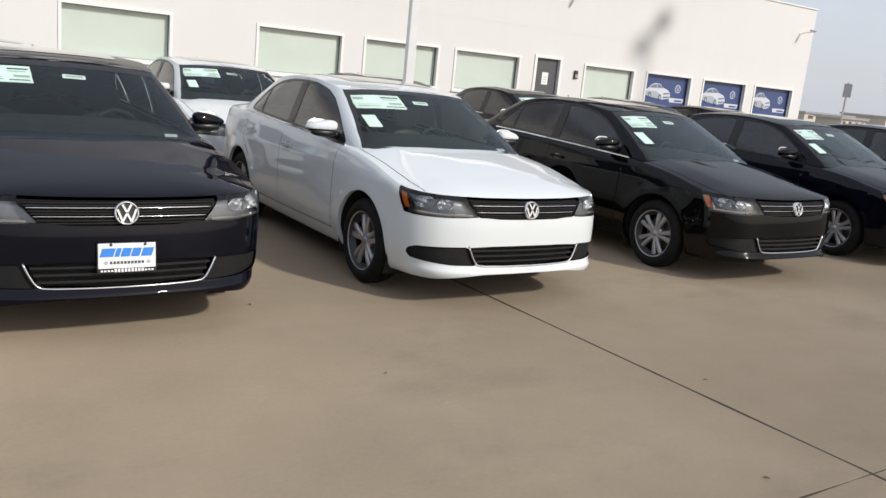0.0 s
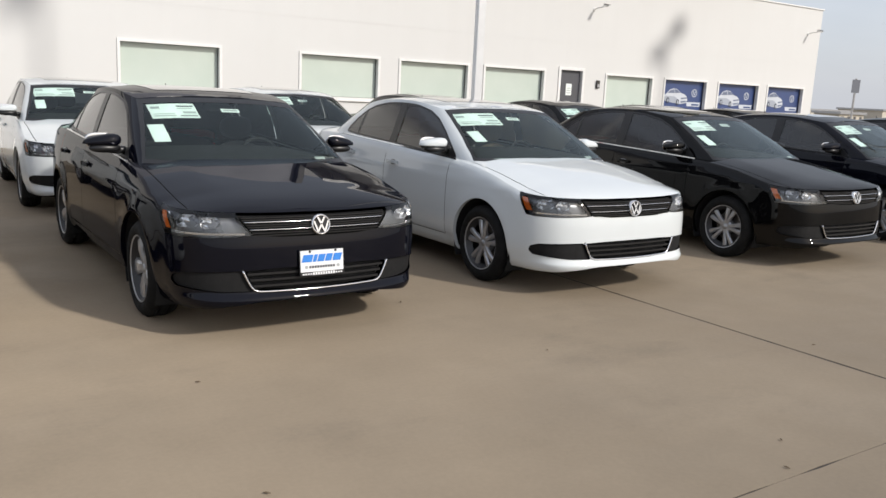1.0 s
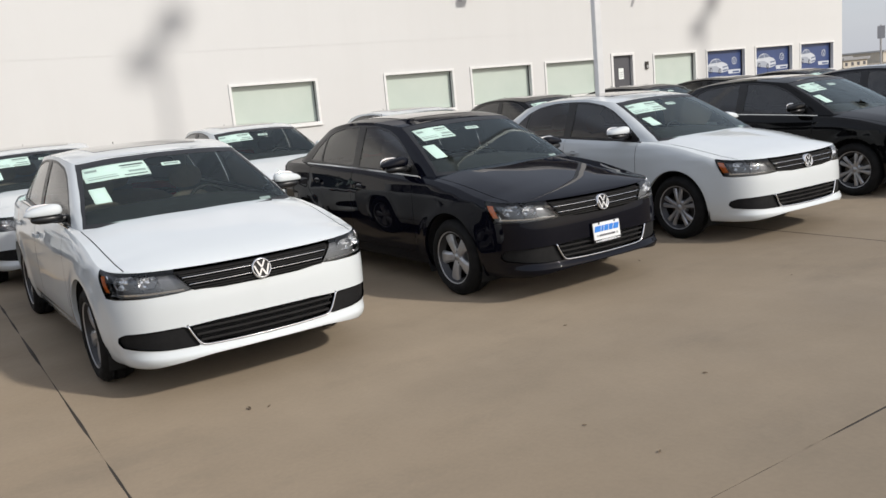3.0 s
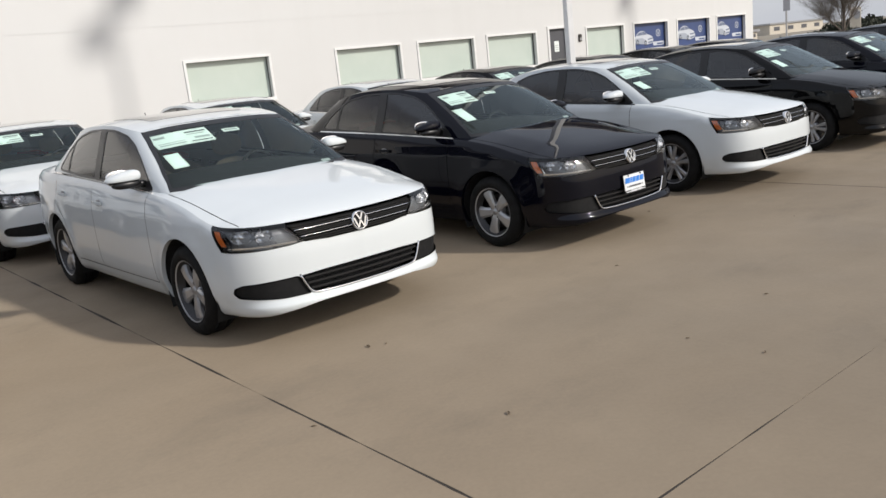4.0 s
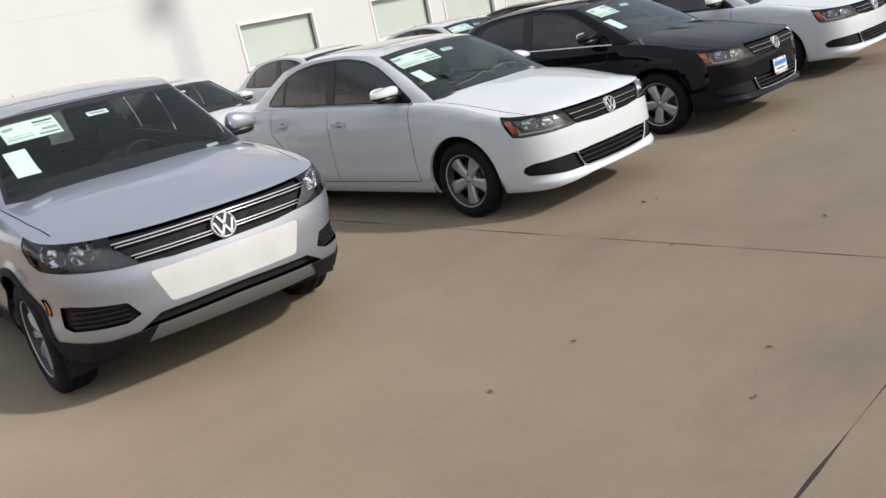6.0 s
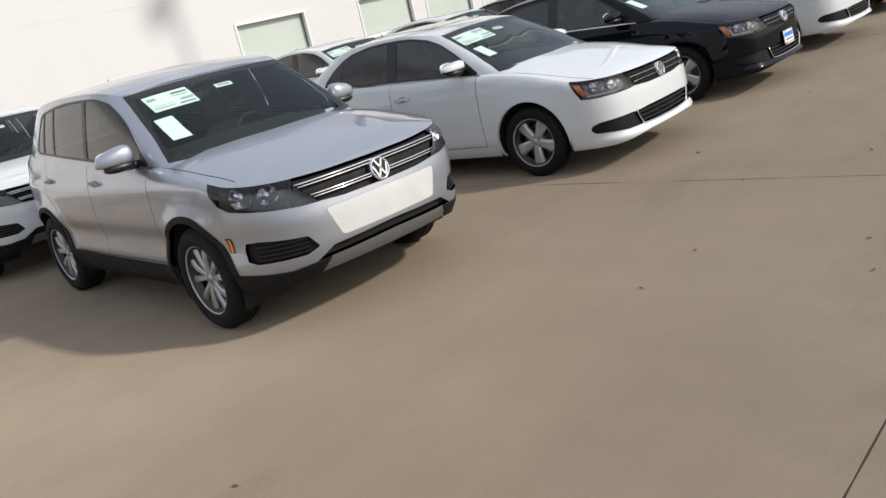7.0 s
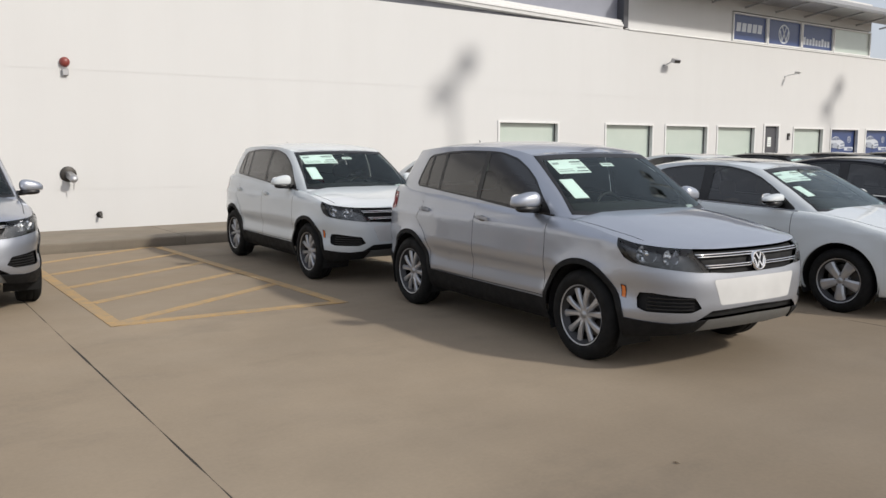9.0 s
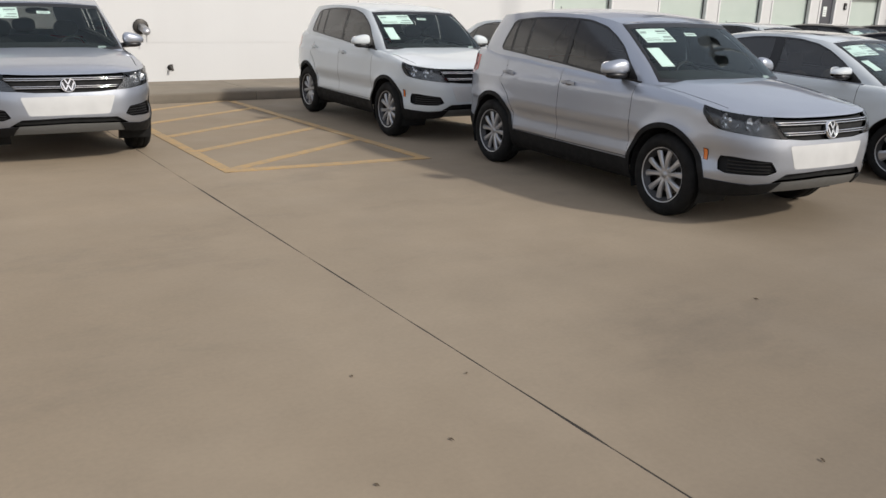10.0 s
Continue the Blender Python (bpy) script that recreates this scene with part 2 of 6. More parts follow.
def rounded(poly, r=0.3, n=4):
    """Cut the corners of a polygon off in short arcs."""
    out = []
    k = len(poly)
    for i in range(k):
        a, b, c = (np.array(poly[(i + j) % k], float) for j in (-1, 0, 1))
        p, q = b + (a - b) * min(r, 0.45), b + (c - b) * min(r, 0.45)
        la, lc = np.linalg.norm(a - b), np.linalg.norm(c - b)
        m = min(la, lc) * r
        p, q = b + (a - b) / la * m, b + (c - b) / lc * m
        for j in range(n + 1):
            t = j / n
            out.append(tuple((1 - t) ** 2 * p + 2 * t * (1 - t) * b + t * t * q))
    return out


def strip(line, w):
    """A band of width w along a polyline, as a polygon."""
    L = np.array(line, float)
    d = np.gradient(L, axis=0)
    d /= np.linalg.norm(d, axis=1)[:, None]
    n = np.c_[-d[:, 1], d[:, 0]] * w / 2
    return [tuple(p) for p in L + n] + [tuple(p) for p in (L - n)[::-1]]


from mathutils.geometry import delaunay_2d_cdt


class Sheet:
    """A curved sheet over a flat domain: it is cut along outlines into regions, which become parts."""

    def __init__(self, place, outline, step, regions, scale=(1, 1), extra_step=0.05):
        self.place, self.regions, self.tri = place, regions, {}
        sx, sy = scale
        self.scale = scale
        verts, edges = [], []

        def loop(poly):
            b = len(verts)
            verts.extend(Vector((p[0] * sx, p[1] * sy)) for p in poly)
            edges.extend((b + i, b + (i + 1) % len(poly)) for i in range(len(poly)))
        scaled = lambda poly: [(p[0] * sx, p[1] * sy) for p in poly]
        unscaled = lambda poly: [(p[0] / sx, p[1] / sy) for p in poly]
        out = densify(scaled(outline), extra_step)
        loop(unscaled(out))
        polys = []
        for name, poly in regions:
            q = densify(scaled(poly), extra_step)
            polys.append((name, q))
            loop(unscaled(q))
        O = np.array(out)
        for gx in np.arange(O[:, 0].min() + step / 2, O[:, 0].max(), step):
            for gy in np.arange(O[:, 1].min() + step / 2, O[:, 1].max(), step):
                if inside(out, gx, gy):
                    verts.append(Vector((gx, gy)))
        v2, e2, f2, _, _, _ = delaunay_2d_cdt(verts, edges, [], 0, 1e-6)
        self.uv = np.array([(p[0] / sx, p[1] / sy) for p in v2])
        cen = np.array([np.mean([v2[i][:] for i in f], axis=0) for f in f2])
        boxes = [(np.array(q).min(0), np.array(q).max(0)) for _, q in polys]
        for f, (cx, cy) in zip(f2, cen):
            if not inside(out, cx, cy):
                continue
            tag = "body"
            for (name, q), (lo, hi) in zip(polys, boxes):
                if lo[0] <= cx <= hi[0] and lo[1] <= cy <= hi[1] and inside(q, cx, cy):
                    tag = name
                    break
            self.tri.setdefault(tag, []).append(list(f))
        u, v = self.uv[:, 0], self.uv[:, 1]
        e = 2e-3
        self.P = place(u, v)
        du = place(u + e / sx, v) - place(u - e / sx, v)
        dv = place(u, v + e / sy) - place(u, v - e / sy)
        N = np.cross(du, dv)
        self.N = N / np.maximum(np.linalg.norm(N, axis=1), 1e-12)[:, None]

    def normal_at(self, u, v):
        e = 2e-3
        u, v = np.atleast_1d(u).astype(float), np.atleast_1d(v).astype(float)
        N = np.cross(self.place(u + e, v) - self.place(u - e, v), self.place(u, v + e) - self.place(u, v - e))
        return N / np.linalg.norm(N, axis=1)[:, None]

    def mesh(self, tags, material, name, sides=(1, -1), offset=0.0, wall=0.0, flange=None, flip=1):
        """Triangles of these regions on the given sides as one mesh. offset: along the normal; wall: depth of the skirt round them."""
        vs, ns, fs = [], [], []
        tri = [f for tg in tags for f in self.tri.get(tg, [])]
        used = sorted({i for f in tri for i in f})
        remap = {i: k for k, i in enumerate(used)}
        N0 = self.N[used] * flip
        P0 = self.P[used] + N0 * offset
        count = {}
        for f in tri:
            for a, b in zip(f, f[1:] + f[:1]):
                count[(a, b)] = count.get((a, b), 0) + 1
        border = [k for k in count if (k[1], k[0]) not in count]
        for sd in sides:
            base = len(vs)
            mir = np.array([sd, 1, 1])
            vs += list(P0 * mir)
            ns += list(N0 * mir)
            flipped = (sd < 0) != (flip < 0)
            for f in tri:
                g = [base + remap[i] for i in f]
                fs.append(g[::-1] if flipped else g)
            if wall or flange is not None:
                for a, b in border:
                    if abs(self.P[a][0]) < 1e-4 and abs(self.P[b][0]) < 1e-4:
                        continue
                    if flange is not None and not (flange(self.P[a]) and flange(self.P[b])):
                        continue
                    A, B = remap[a], remap[b]
                    dirn = self.P[b] - self.P[a]
                    out = np.cross(dirn, N0[A])
                    out = out / max(np.linalg.norm(out), 1e-9)
                    k = len(vs)
                    deep = np.array([-0.03, 0, 0]) if flange is not None else None
                    for i in (A, B):
                        vs.append(P0[i] * mir)
                        ns.append(out * mir)
                    for i in (B, A):
                        vs.append((P0[i] + (deep if deep is not None else N0[i] * wall)) * mir)
                        ns.append(out * mir)
                    g = [k + 1, k, k + 3, k + 2]
                    fs.append(g[::-1] if flipped else g)
        me = bpy.data.meshes.new(name)
        me.from_pydata([tuple(p) for p in vs], [], fs)
        me.materials.append(material)
        for p in me.polygons:
            p.use_smooth = True
        me.normals_split_custom_set_from_vertices([tuple(n) for n in ns])
        return me


class Body:
    """The shape of a car: plan outline, insets by height, top edge, centre lines and cabin."""

    def __init__(self, k):
        self.k = k
        u, O = smooth_path(k["outline"], 1600)
        self.S, self.O, self.len = u, O, u[-1]
        T = np.gradient(O, axis=0)
        T /= np.linalg.norm(T, axis=1)[:, None]
        n = np.c_[T[:, 1], -T[:, 0]]
        n[0], n[-1] = (0, -1), (0, 1)
        ker = np.ones(41) / 41
        pad = np.vstack([n[1:21][::-1] * [-1, 1], n, n[-21:-1][::-1] * [-1, 1]])
        n = np.c_[np.convolve(pad[:, 0], ker, 'valid'), np.convolve(pad[:, 1], ker, 'valid')]
        self.n = n / np.linalg.norm(n, axis=1)[:, None]
        self.mid = int(np.argmax(O[:, 0]))
        self.zt = curve1([self.key(*a) for a, _ in k["top"]], [z for _, z in k["top"]])
        self.zb = curve1([self.key(*a) for a, _ in k["bottom"]], [z for _, z in k["bottom"]])
        self.df, self.ds, self.dr = (curve1(*zip(*k[q])) for q in ("inset_front", "inset_side", "inset_rear"))
        s = np.linspace(0, self.len, 900)
        E = self.lower(s, self.zt(s))
        self.Es, self.E = s, E
        i = np.maximum.accumulate(E[:, 1])
        self.Ey = i + np.arange(len(i)) * 1e-7

    def sy(self, y):
        return float(np.interp(y, self.O[:, 1] + np.arange(1600) * 1e-8, self.S))

    def sx(self, x):
        return float(np.interp(x, self.O[:self.mid, 0], self.S[:self.mid]))

    def key(self, axis, v):
        return {"x": self.sx, "y": self.sy, "end": lambda q: self.len}[axis](v)

    def lower(self, s, z):
        s = np.asarray(s, float)
        z = np.asarray(z, float)
        sg = np.where(s < 0, -1, 1)
        sc = np.clip(np.abs(s), 0, self.len)
        ox, oy = np.interp(sc, self.S, self.O[:, 0]), np.interp(sc, self.S, self.O[:, 1])
        nx, ny = np.interp(sc, self.S, self.n[:, 0]), np.interp(sc, self.S, self.n[:, 1])
        wf, wr = np.where(ny < 0, ny * ny, 0), np.where(ny > 0, ny * ny, 0)
        d = wf * self.df(z) + wr * self.dr(z) + (1 - wf - wr) * self.ds(z)
        for cy in (0.0, self.k["wb"]):
            r = np.hypot(oy - cy, z - self.k["hub"])
            d = d - self.k["flare"] * np.exp(-((r - self.k["arch"]) / 0.085) ** 2) * (1 - wf - wr)
        t = np.clip((z - (self.zt(sc) - 0.07)) / 0.07, 0, 1.2)
        d = d + 0.028 * t ** 2.5
        return np.stack([(ox - nx * d) * sg, oy - ny * d, z], axis=1)

    def top(self, x, y):
        """Bonnet and boot: from the top edge up to the centre line at each y."""
        x, y = np.asarray(x, float), np.asarray(y, float)
        xe = np.maximum(np.interp(y, self.Ey, self.E[:, 0]), 1e-3)
        ze = np.interp(y, self.Ey, self.E[:, 2])
        q = np.clip(np.abs(x) / xe, 0, 1.2)
        zc = self.k_centre(y)
        crease = 0.002 * np.exp(-((q - 0.62) / 0.10) ** 2) * np.clip((y + 0.6) / 0.3, 0, 1) * np.clip((0.9 - y) / 0.2, 0, 1)
        return np.stack([x, y, ze + (zc - ze) * (1 - q ** 3.2) + crease], axis=1)

    def k_centre(self, y):
        if not hasattr(self, "zc"):
            self.zc = curve1(*zip(*self.k["centre"]))
        return self.zc(y)

    def build_cabin(self):
        k = self.k
        B, T = np.array([c[:3] for c in k["cabin"]]), np.array([c[3:] for c in k["cabin"]])
        u, BT = smooth_path(np.hstack([B, T]), 800)
        base = np.r_[0, np.cumsum(np.linalg.norm(np.diff(BT[:, :3], axis=0), axis=1))]
        self.cs, self.cb, self.ct = base, BT[:, :3], BT[:, 3:]
        t = np.gradient(BT[:, :2], axis=0)
        t /= np.linalg.norm(t, axis=1)[:, None]
        self.cn = np.c_[t[:, 1], -t[:, 0]]
        self.ca = int(np.argmin(np.abs(base - np.interp(k["a_pillar"], BT[:, 1], base))))
        self.roofz = curve1(*zip(*k["roof"]))
        self.clen = base[-1]

    def cabin(self, s, v):
        sg = np.where(np.asarray(s) < 0, -1.0, 1.0)
        s = np.clip(np.abs(s), 0, self.clen)
        f = lambda A: np.stack([np.interp(s, self.cs, A[:, j]) for j in range(A.shape[1])], axis=1)
        b, t, n = f(self.cb), f(self.ct), f(self.cn)
        v = np.asarray(v, float)[:, None]
        P = b + (t - b) * v
        P[:, :2] += n * (0.022 * 4 * v * (1 - v))
        P[:, 0] *= sg
        return P

    def roof(self, x, y):
        x, y = np.asarray(x, float), np.asarray(y, float)
        ty = np.maximum.accumulate(self.ct[:, 1]) + np.arange(800) * 1e-7
        xe = np.maximum(np.interp(y, ty, self.ct[:, 0]), 1e-3)
        ze = np.interp(y, ty, self.ct[:, 2])
        q = np.clip(np.abs(x) / xe, 0, 1.3)
        return np.stack([x, y, ze + (self.roofz(y) - ze) * (1 - q ** 2.8)], axis=1)

    def side_sv(self, y, z):
        """Where a point of the side view lies on the cabin."""
        i0, i1 = int(np.searchsorted(self.cs, self.cs[self.ca] * 0.8)), int(np.searchsorted(self.cs, self.clen * 0.93))
        s = self.cs[i0:i1]
        zb, zt = self.cb[i0:i1, 2], self.ct[i0:i1, 2]
        v = (z - zb) / (zt - zb)
        yy = self.cabin(s, v)[:, 1]
        k = int(np.argmin(np.abs(yy - y)))
        return (float(s[k]), float(v[k]))

    def front_sv(self, x, v, rear=False):
        """Where a point across the windscreen or rear window lies on the cabin."""
        n = len(self.cs)
        sl = slice(n // 2 + 100, n) if rear else slice(0, self.ca + 60)
        s = self.cs[sl]
        xx = self.cabin(s, np.full(len(s), v))[:, 0]
        k = int(np.argmin(np.abs(xx - x)))
        return (float(s[k]), float(v))


def disc_wheel(kind, hub_r, tyre_r, width, alloy):
    """A wheel lying along x, its face towards +x: rim with spokes, tyre, brake disc, cap. Returns the rim object."""
    w = width / 2
    rim = new("wheel")
    R = hub_r
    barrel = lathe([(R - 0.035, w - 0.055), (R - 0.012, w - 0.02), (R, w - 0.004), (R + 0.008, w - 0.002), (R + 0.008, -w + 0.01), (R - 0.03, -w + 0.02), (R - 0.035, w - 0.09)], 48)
    part("barrel", barrel, BARREL, rim, "inner rim darkened as shade")
    bits = [lathe([(R - 0.010, w - 0.032), (R - 0.006, w - 0.016), (R - .001, w - 0.004), (R + 0.006, w - 0.001), (R + 0.006, w - 0.012)], 48)]
    nsp = {"five": 5, "ten": 10, "star": 10}[kind]
    for i in range(nsp):
        a = 2 * math.pi * i / nsp
        if kind == "five":
            secs = [(0.020, 0.034, 0.034), (0.07, 0.038, 0.038), (R * 0.62, 0.046, 0.034), (R - 0.010, 0.062, 0.024)]
            skew = 0.0
        elif kind == "ten":
            secs = [(0.04, 0.017, 0.030), (0.09, 0.017, 0.034), (R * 0.62, 0.020, 0.026), (R - 0.012, 0.026, 0.016)]
            skew = 0.0
            a += 0.11 if i % 2 else -0.11
        else:
            secs = [(0.04, 0.018, 0.028), (0.09, 0.018, 0.034), (R * 0.62, 0.022, 0.028), (R - 0.012, 0.030, 0.018)]
            skew = 0.10 if i % 2 else -0.10
        b = bmesh.new()
        rows = []
        for j, (r, hw, dep) in enumerate(secs):
            aa = a + skew * (1 - r / R)
            xface = w - 0.028 - 0.018 * (1 - r / R) + 0.014 * math.sin(math.pi * r / R)
            cy, cz = math.cos(aa), math.sin(aa)
            row = []
            for t, xx in ((-1, xface - 0.012), (-0.55, xface), (0.55, xface), (1, xface - 0.012), (1, xface - dep), (-1, xface - dep)):
                row.append(b.verts.new((xx, r * cy - hw * t * cz, r * cz + hw * t * cy)))
            rows.append(row)
        for A, B in zip(rows, rows[1:]):
            for j in range(6):
                b.faces.new((A[j], A[(j + 1) % 6], B[(j + 1) % 6], B[j]))
        bits.append(b)
    hub = lathe([(0.0001, w - 0.036), (0.058, w - 0.038), (0.072, w - 0.052), (0.075, w - 0.1)], 28)
    bits.append(hub)
    bm = join(bits)
    bmesh.ops.recalc_face_normals(bm, faces=bm.faces)
    part("rim", bm, alloy, rim)
    prof = [(R + 0.004, w - 0.012), (R + 0.018, w + 0.002), (R + 0.045, w + 0.010), (tyre_r - 0.035, w + 0.004), (tyre_r - 0.012, w - 0.016), (tyre_r, w - 0.034), (tyre_r, w - 0.066)]
    for g in (0.5, -0.5):
        prof += [(tyre_r, g * w * 0.6 + 0.006), (tyre_r - 0.008, g * w * 0.6 + 0.004), (tyre_r - 0.008, g * w * 0.6 - 0.004), (tyre_r, g * w * 0.6 - 0.006)]
    prof += [(tyre_r - 0.02, -w + 0.01), (R + 0.004, -w + 0.012)]
    tyre = lathe(prof, 64)
    part("tyre", tyre, RUBBER, rim, "black rubber tyre", smooth=True)
    part("brake_disc", lathe([(0.02, 0.0), (R * 0.72, 0.0), (R * 0.72, -0.02), (0.02, -0.02)], 32), DISC, rim)
    part("wheel_cap", lathe([(0.0001, w - 0.030), (0.026, w - 0.032), (0.03, w - 0.042)], 24), ALLOY_DARK, rim, smooth=True)
    bolt = mesh_of("bolt", lathe([(0.0001, w - 0.037), (0.008, w - 0.037), (0.009, w - 0.05)], 8), DISC)
    for i in range(5):
        a = 2 * math.pi * (i + 0.5) / 5
        part("bolt", bolt, None, rim, m=Matrix.Translation((0, 0.050 * math.cos(a), 0.050 * math.sin(a))))
    return rim


def give_parts(src, dst):
    """Copies of the parts of one thing under another."""
    made = {src: dst}
    for o in src.children_recursive:
        c = o.copy()
        scene.collection.objects.link(c)
        c.parent = made[o.parent]
        c.matrix_parent_inverse = o.matrix_parent_inverse
        c.matrix_basis = o.matrix_basis
        made[o] = c


def emblem(parent, at, normal, r):
    """A round chrome badge: ring, dark disc, slanted chrome strips."""
    m = Matrix.Translation(at) @ Vector(normal).to_track_quat('Y', 'Z').to_matrix().to_4x4()
    badge = part("emblem", lathe([(r * 0.80, 0.006), (r * 0.84, 0.016), (r * 0.93, 0.018), (r, 0.008), (r, -0.02)], 40, 'y'), CHROME, parent, "round chrome badge", True, m)
    part("disc", lathe([(0.0001, 0.006), (r * 0.84, 0.006), (r * 0.84, -0.01)], 32, 'y'), TRIM, badge)
    for x0, z0, x1, z1 in ((-0.36, 0.72, -0.02, 0.10), (0.36, 0.72, 0.02, 0.10), (-0.74, 0.32, -0.36, -0.70), (0.74, 0.32, 0.36, -0.70), (-0.36, -0.70, 0.0, 0.0), (0.36, -0.70, 0.0, 0.0)):
        part("strip", sweep([(x0 * r, 0.011, z0 * r), (x1 * r, 0.011, z1 * r)], 0.17 * r, 0.012, up=(0, 1, 0)), CHROME, badge)


def reflector_bowl(br):
    """A fluted lamp reflector: facets round a small bulb shield, cut off above and below."""
    bowl = lathe([(0.0001, .024), (br * .16, .022), (br * .19, .008), (br * .42, .006), (br * .66, .014), (br * .88, .030), (br * .97, .040), (br * 1.0, .034), (br * 1.0, .012)], 20, 'y')
    for v in bowl.verts:
        r = math.hypot(v.co.x, v.co.z)
        if br * .3 < r < br * .93:
            v.co.y += .006 * math.sin(5 * math.atan2(v.co.z, v.co.x) + (2.0 if r > br * .55 else 0.0))
        v.co.z = max(-.80 * br, min(.80 * br, v.co.z))
    return bowl


def seat(parent, x, y, z, mat, wide=0.5):
    """A car seat: cushion, back and headrest."""
    s = part("seat", blob(x, y, z + 0.08, wide / 2, 0.26, 0.10), mat, parent, smooth=True)
    bk = blob(0, 0, 0.30, wide / 2, 0.075, 0.33)
    bmesh.ops.transform(bk, matrix=Matrix.Translation((x, y + 0.26, z + 0.08)) @ Matrix.Rotation(radians(-16), 4, 'X'), verts=bk.verts)
    part("seat_back", bk, mat, s, smooth=True)
    hd = blob(x, y + 0.47, z + 0.80, min(0.14, wide / 3), 0.05, 0.095)
    part("headrest", hd, mat, s, smooth=True)


SEDAN = dict(
    wb=2.651, hub=0.315, arch=0.374, flare=0.014,
    outline=[(0, -.880), (.25, -.870), (.50, -.840), (.70, -.765), (.820, -.618), (.864, -.43), (.877, -.12), (.882, .45), (.889, 1.2), (.889, 2.1), (.880, 2.7), (.85, 3.13), (.78, 3.45), (.63, 3.62), (.33, 3.705), (0, 3.725)],
    top=[(("x", 0), .770), (("x", .3), .771), (("x", .55), .776), (("y", -.5), .797), (("y", -.35), .828), (("y", 0), .905), (("y", .35), .948), (("y", .65), .964), (("y", 1.6), 1.003), (("y", 2.4), 1.028), (("y", 2.7), 1.034), (("y", 3.2), 1.036), (("y", 3.5), 1.036), (("end", 0), 1.045)],
    bottom=[(("x", 0), .262), (("x", .35), .258), (("x", .52), .240), (("x", .72), .212), (("y", -.4), .203), (("y", .5), .20), (("y", 2.2), .205), (("y", 3.2), .24), (("end", 0), .27)],
    inset_front=[(.19, .03), (.215, -.005), (.24, -.028), (.265, -.034), (.285, -.022), (.315, -.002), (.40, .0), (.50, .004), (.58, .010), (.63, .017), (.70, .028), (.76, .040), (.85, .08)],
    inset_side=[(.19, .085), (.23, .05), (.30, .030), (.34, .016), (.45, .004), (.60, .0), (.74, .003), (.82, .007), (.865, .018), (.94, .033), (1.0, .047), (1.12, .07)],
    inset_rear=[(.25, .06), (.35, .02), (.5, .0), (.6, .0), (.7, .04), (.9, .06), (1.1, .07)],
    centre=[(-.90, .770), (-.812, .770), (-.775, .788), (-.70, .816), (-.6, .843), (-.4, .884), (-.15, .930), (.1, .973), (.3, 1.003), (.45, 1.018), (.8, 1.03), (2.6, 1.06), (3.0, 1.066), (3.3, 1.078), (3.5, 1.080), (3.64, 1.066), (3.8, 1.045)],
    cabin=[(0, .12, .93, 0, .985, 1.40), (.42, .14, .93, .36, .985, 1.392), (.69, .185, .925, .545, 1.0, 1.376), (.778, .27, .915, .602, 1.035, 1.374), (.802, .56, .905, .624, 1.19, 1.396), (.812, 1.05, .90, .638, 1.48, 1.428), (.815, 1.65, .91, .638, 1.85, 1.432), (.808, 2.3, .93, .62, 2.2, 1.412), (.785, 2.76, .96, .585, 2.48, 1.372), (.715, 3.10, 1.0, .515, 2.66, 1.345), (.53, 3.26, 1.03, .36, 2.74, 1.35), (.26, 3.31, 1.045, .18, 2.76, 1.355), (0, 3.32, 1.045, 0, 2.765, 1.356)],
    a_pillar=.33,
    roof=[(.985, 1.402), (1.2, 1.434), (1.5, 1.460), (1.8, 1.470), (2.1, 1.462), (2.4, 1.432), (2.77, 1.360)],
    seams=(.52, 1.62, 2.24, 2.56), door_bottom=.31,
    dlo=[(.50, .968), (.64, 1.072), (.81, 1.190), (.98, 1.288), (1.15, 1.352), (1.37, 1.394), (1.67, 1.407), (1.95, 1.400), (2.24, 1.360), (2.42, 1.302), (2.56, 1.215), (2.67, 1.115), (2.685, 1.07), (2.63, 1.056), (1.6, 1.014)],
    pillar=(1.565, 1.69), quarter=(2.375, 2.395, 2.46),
    ws=(.752, .10, .606, .965), rw=(.52, .14, .37, .94),
    tyre=(.213, .316, .20), track=.765,
    mirror=(.920, .69, 1.078), handles=((1.45, .845), (2.36, .872)),
    lamp_bowls=((.62, .722, .052), (.37, .716, .046)), lamp_span=(("x", .44), ("y", -.44)), emblem=(.697, .063), antenna=2.37,
)
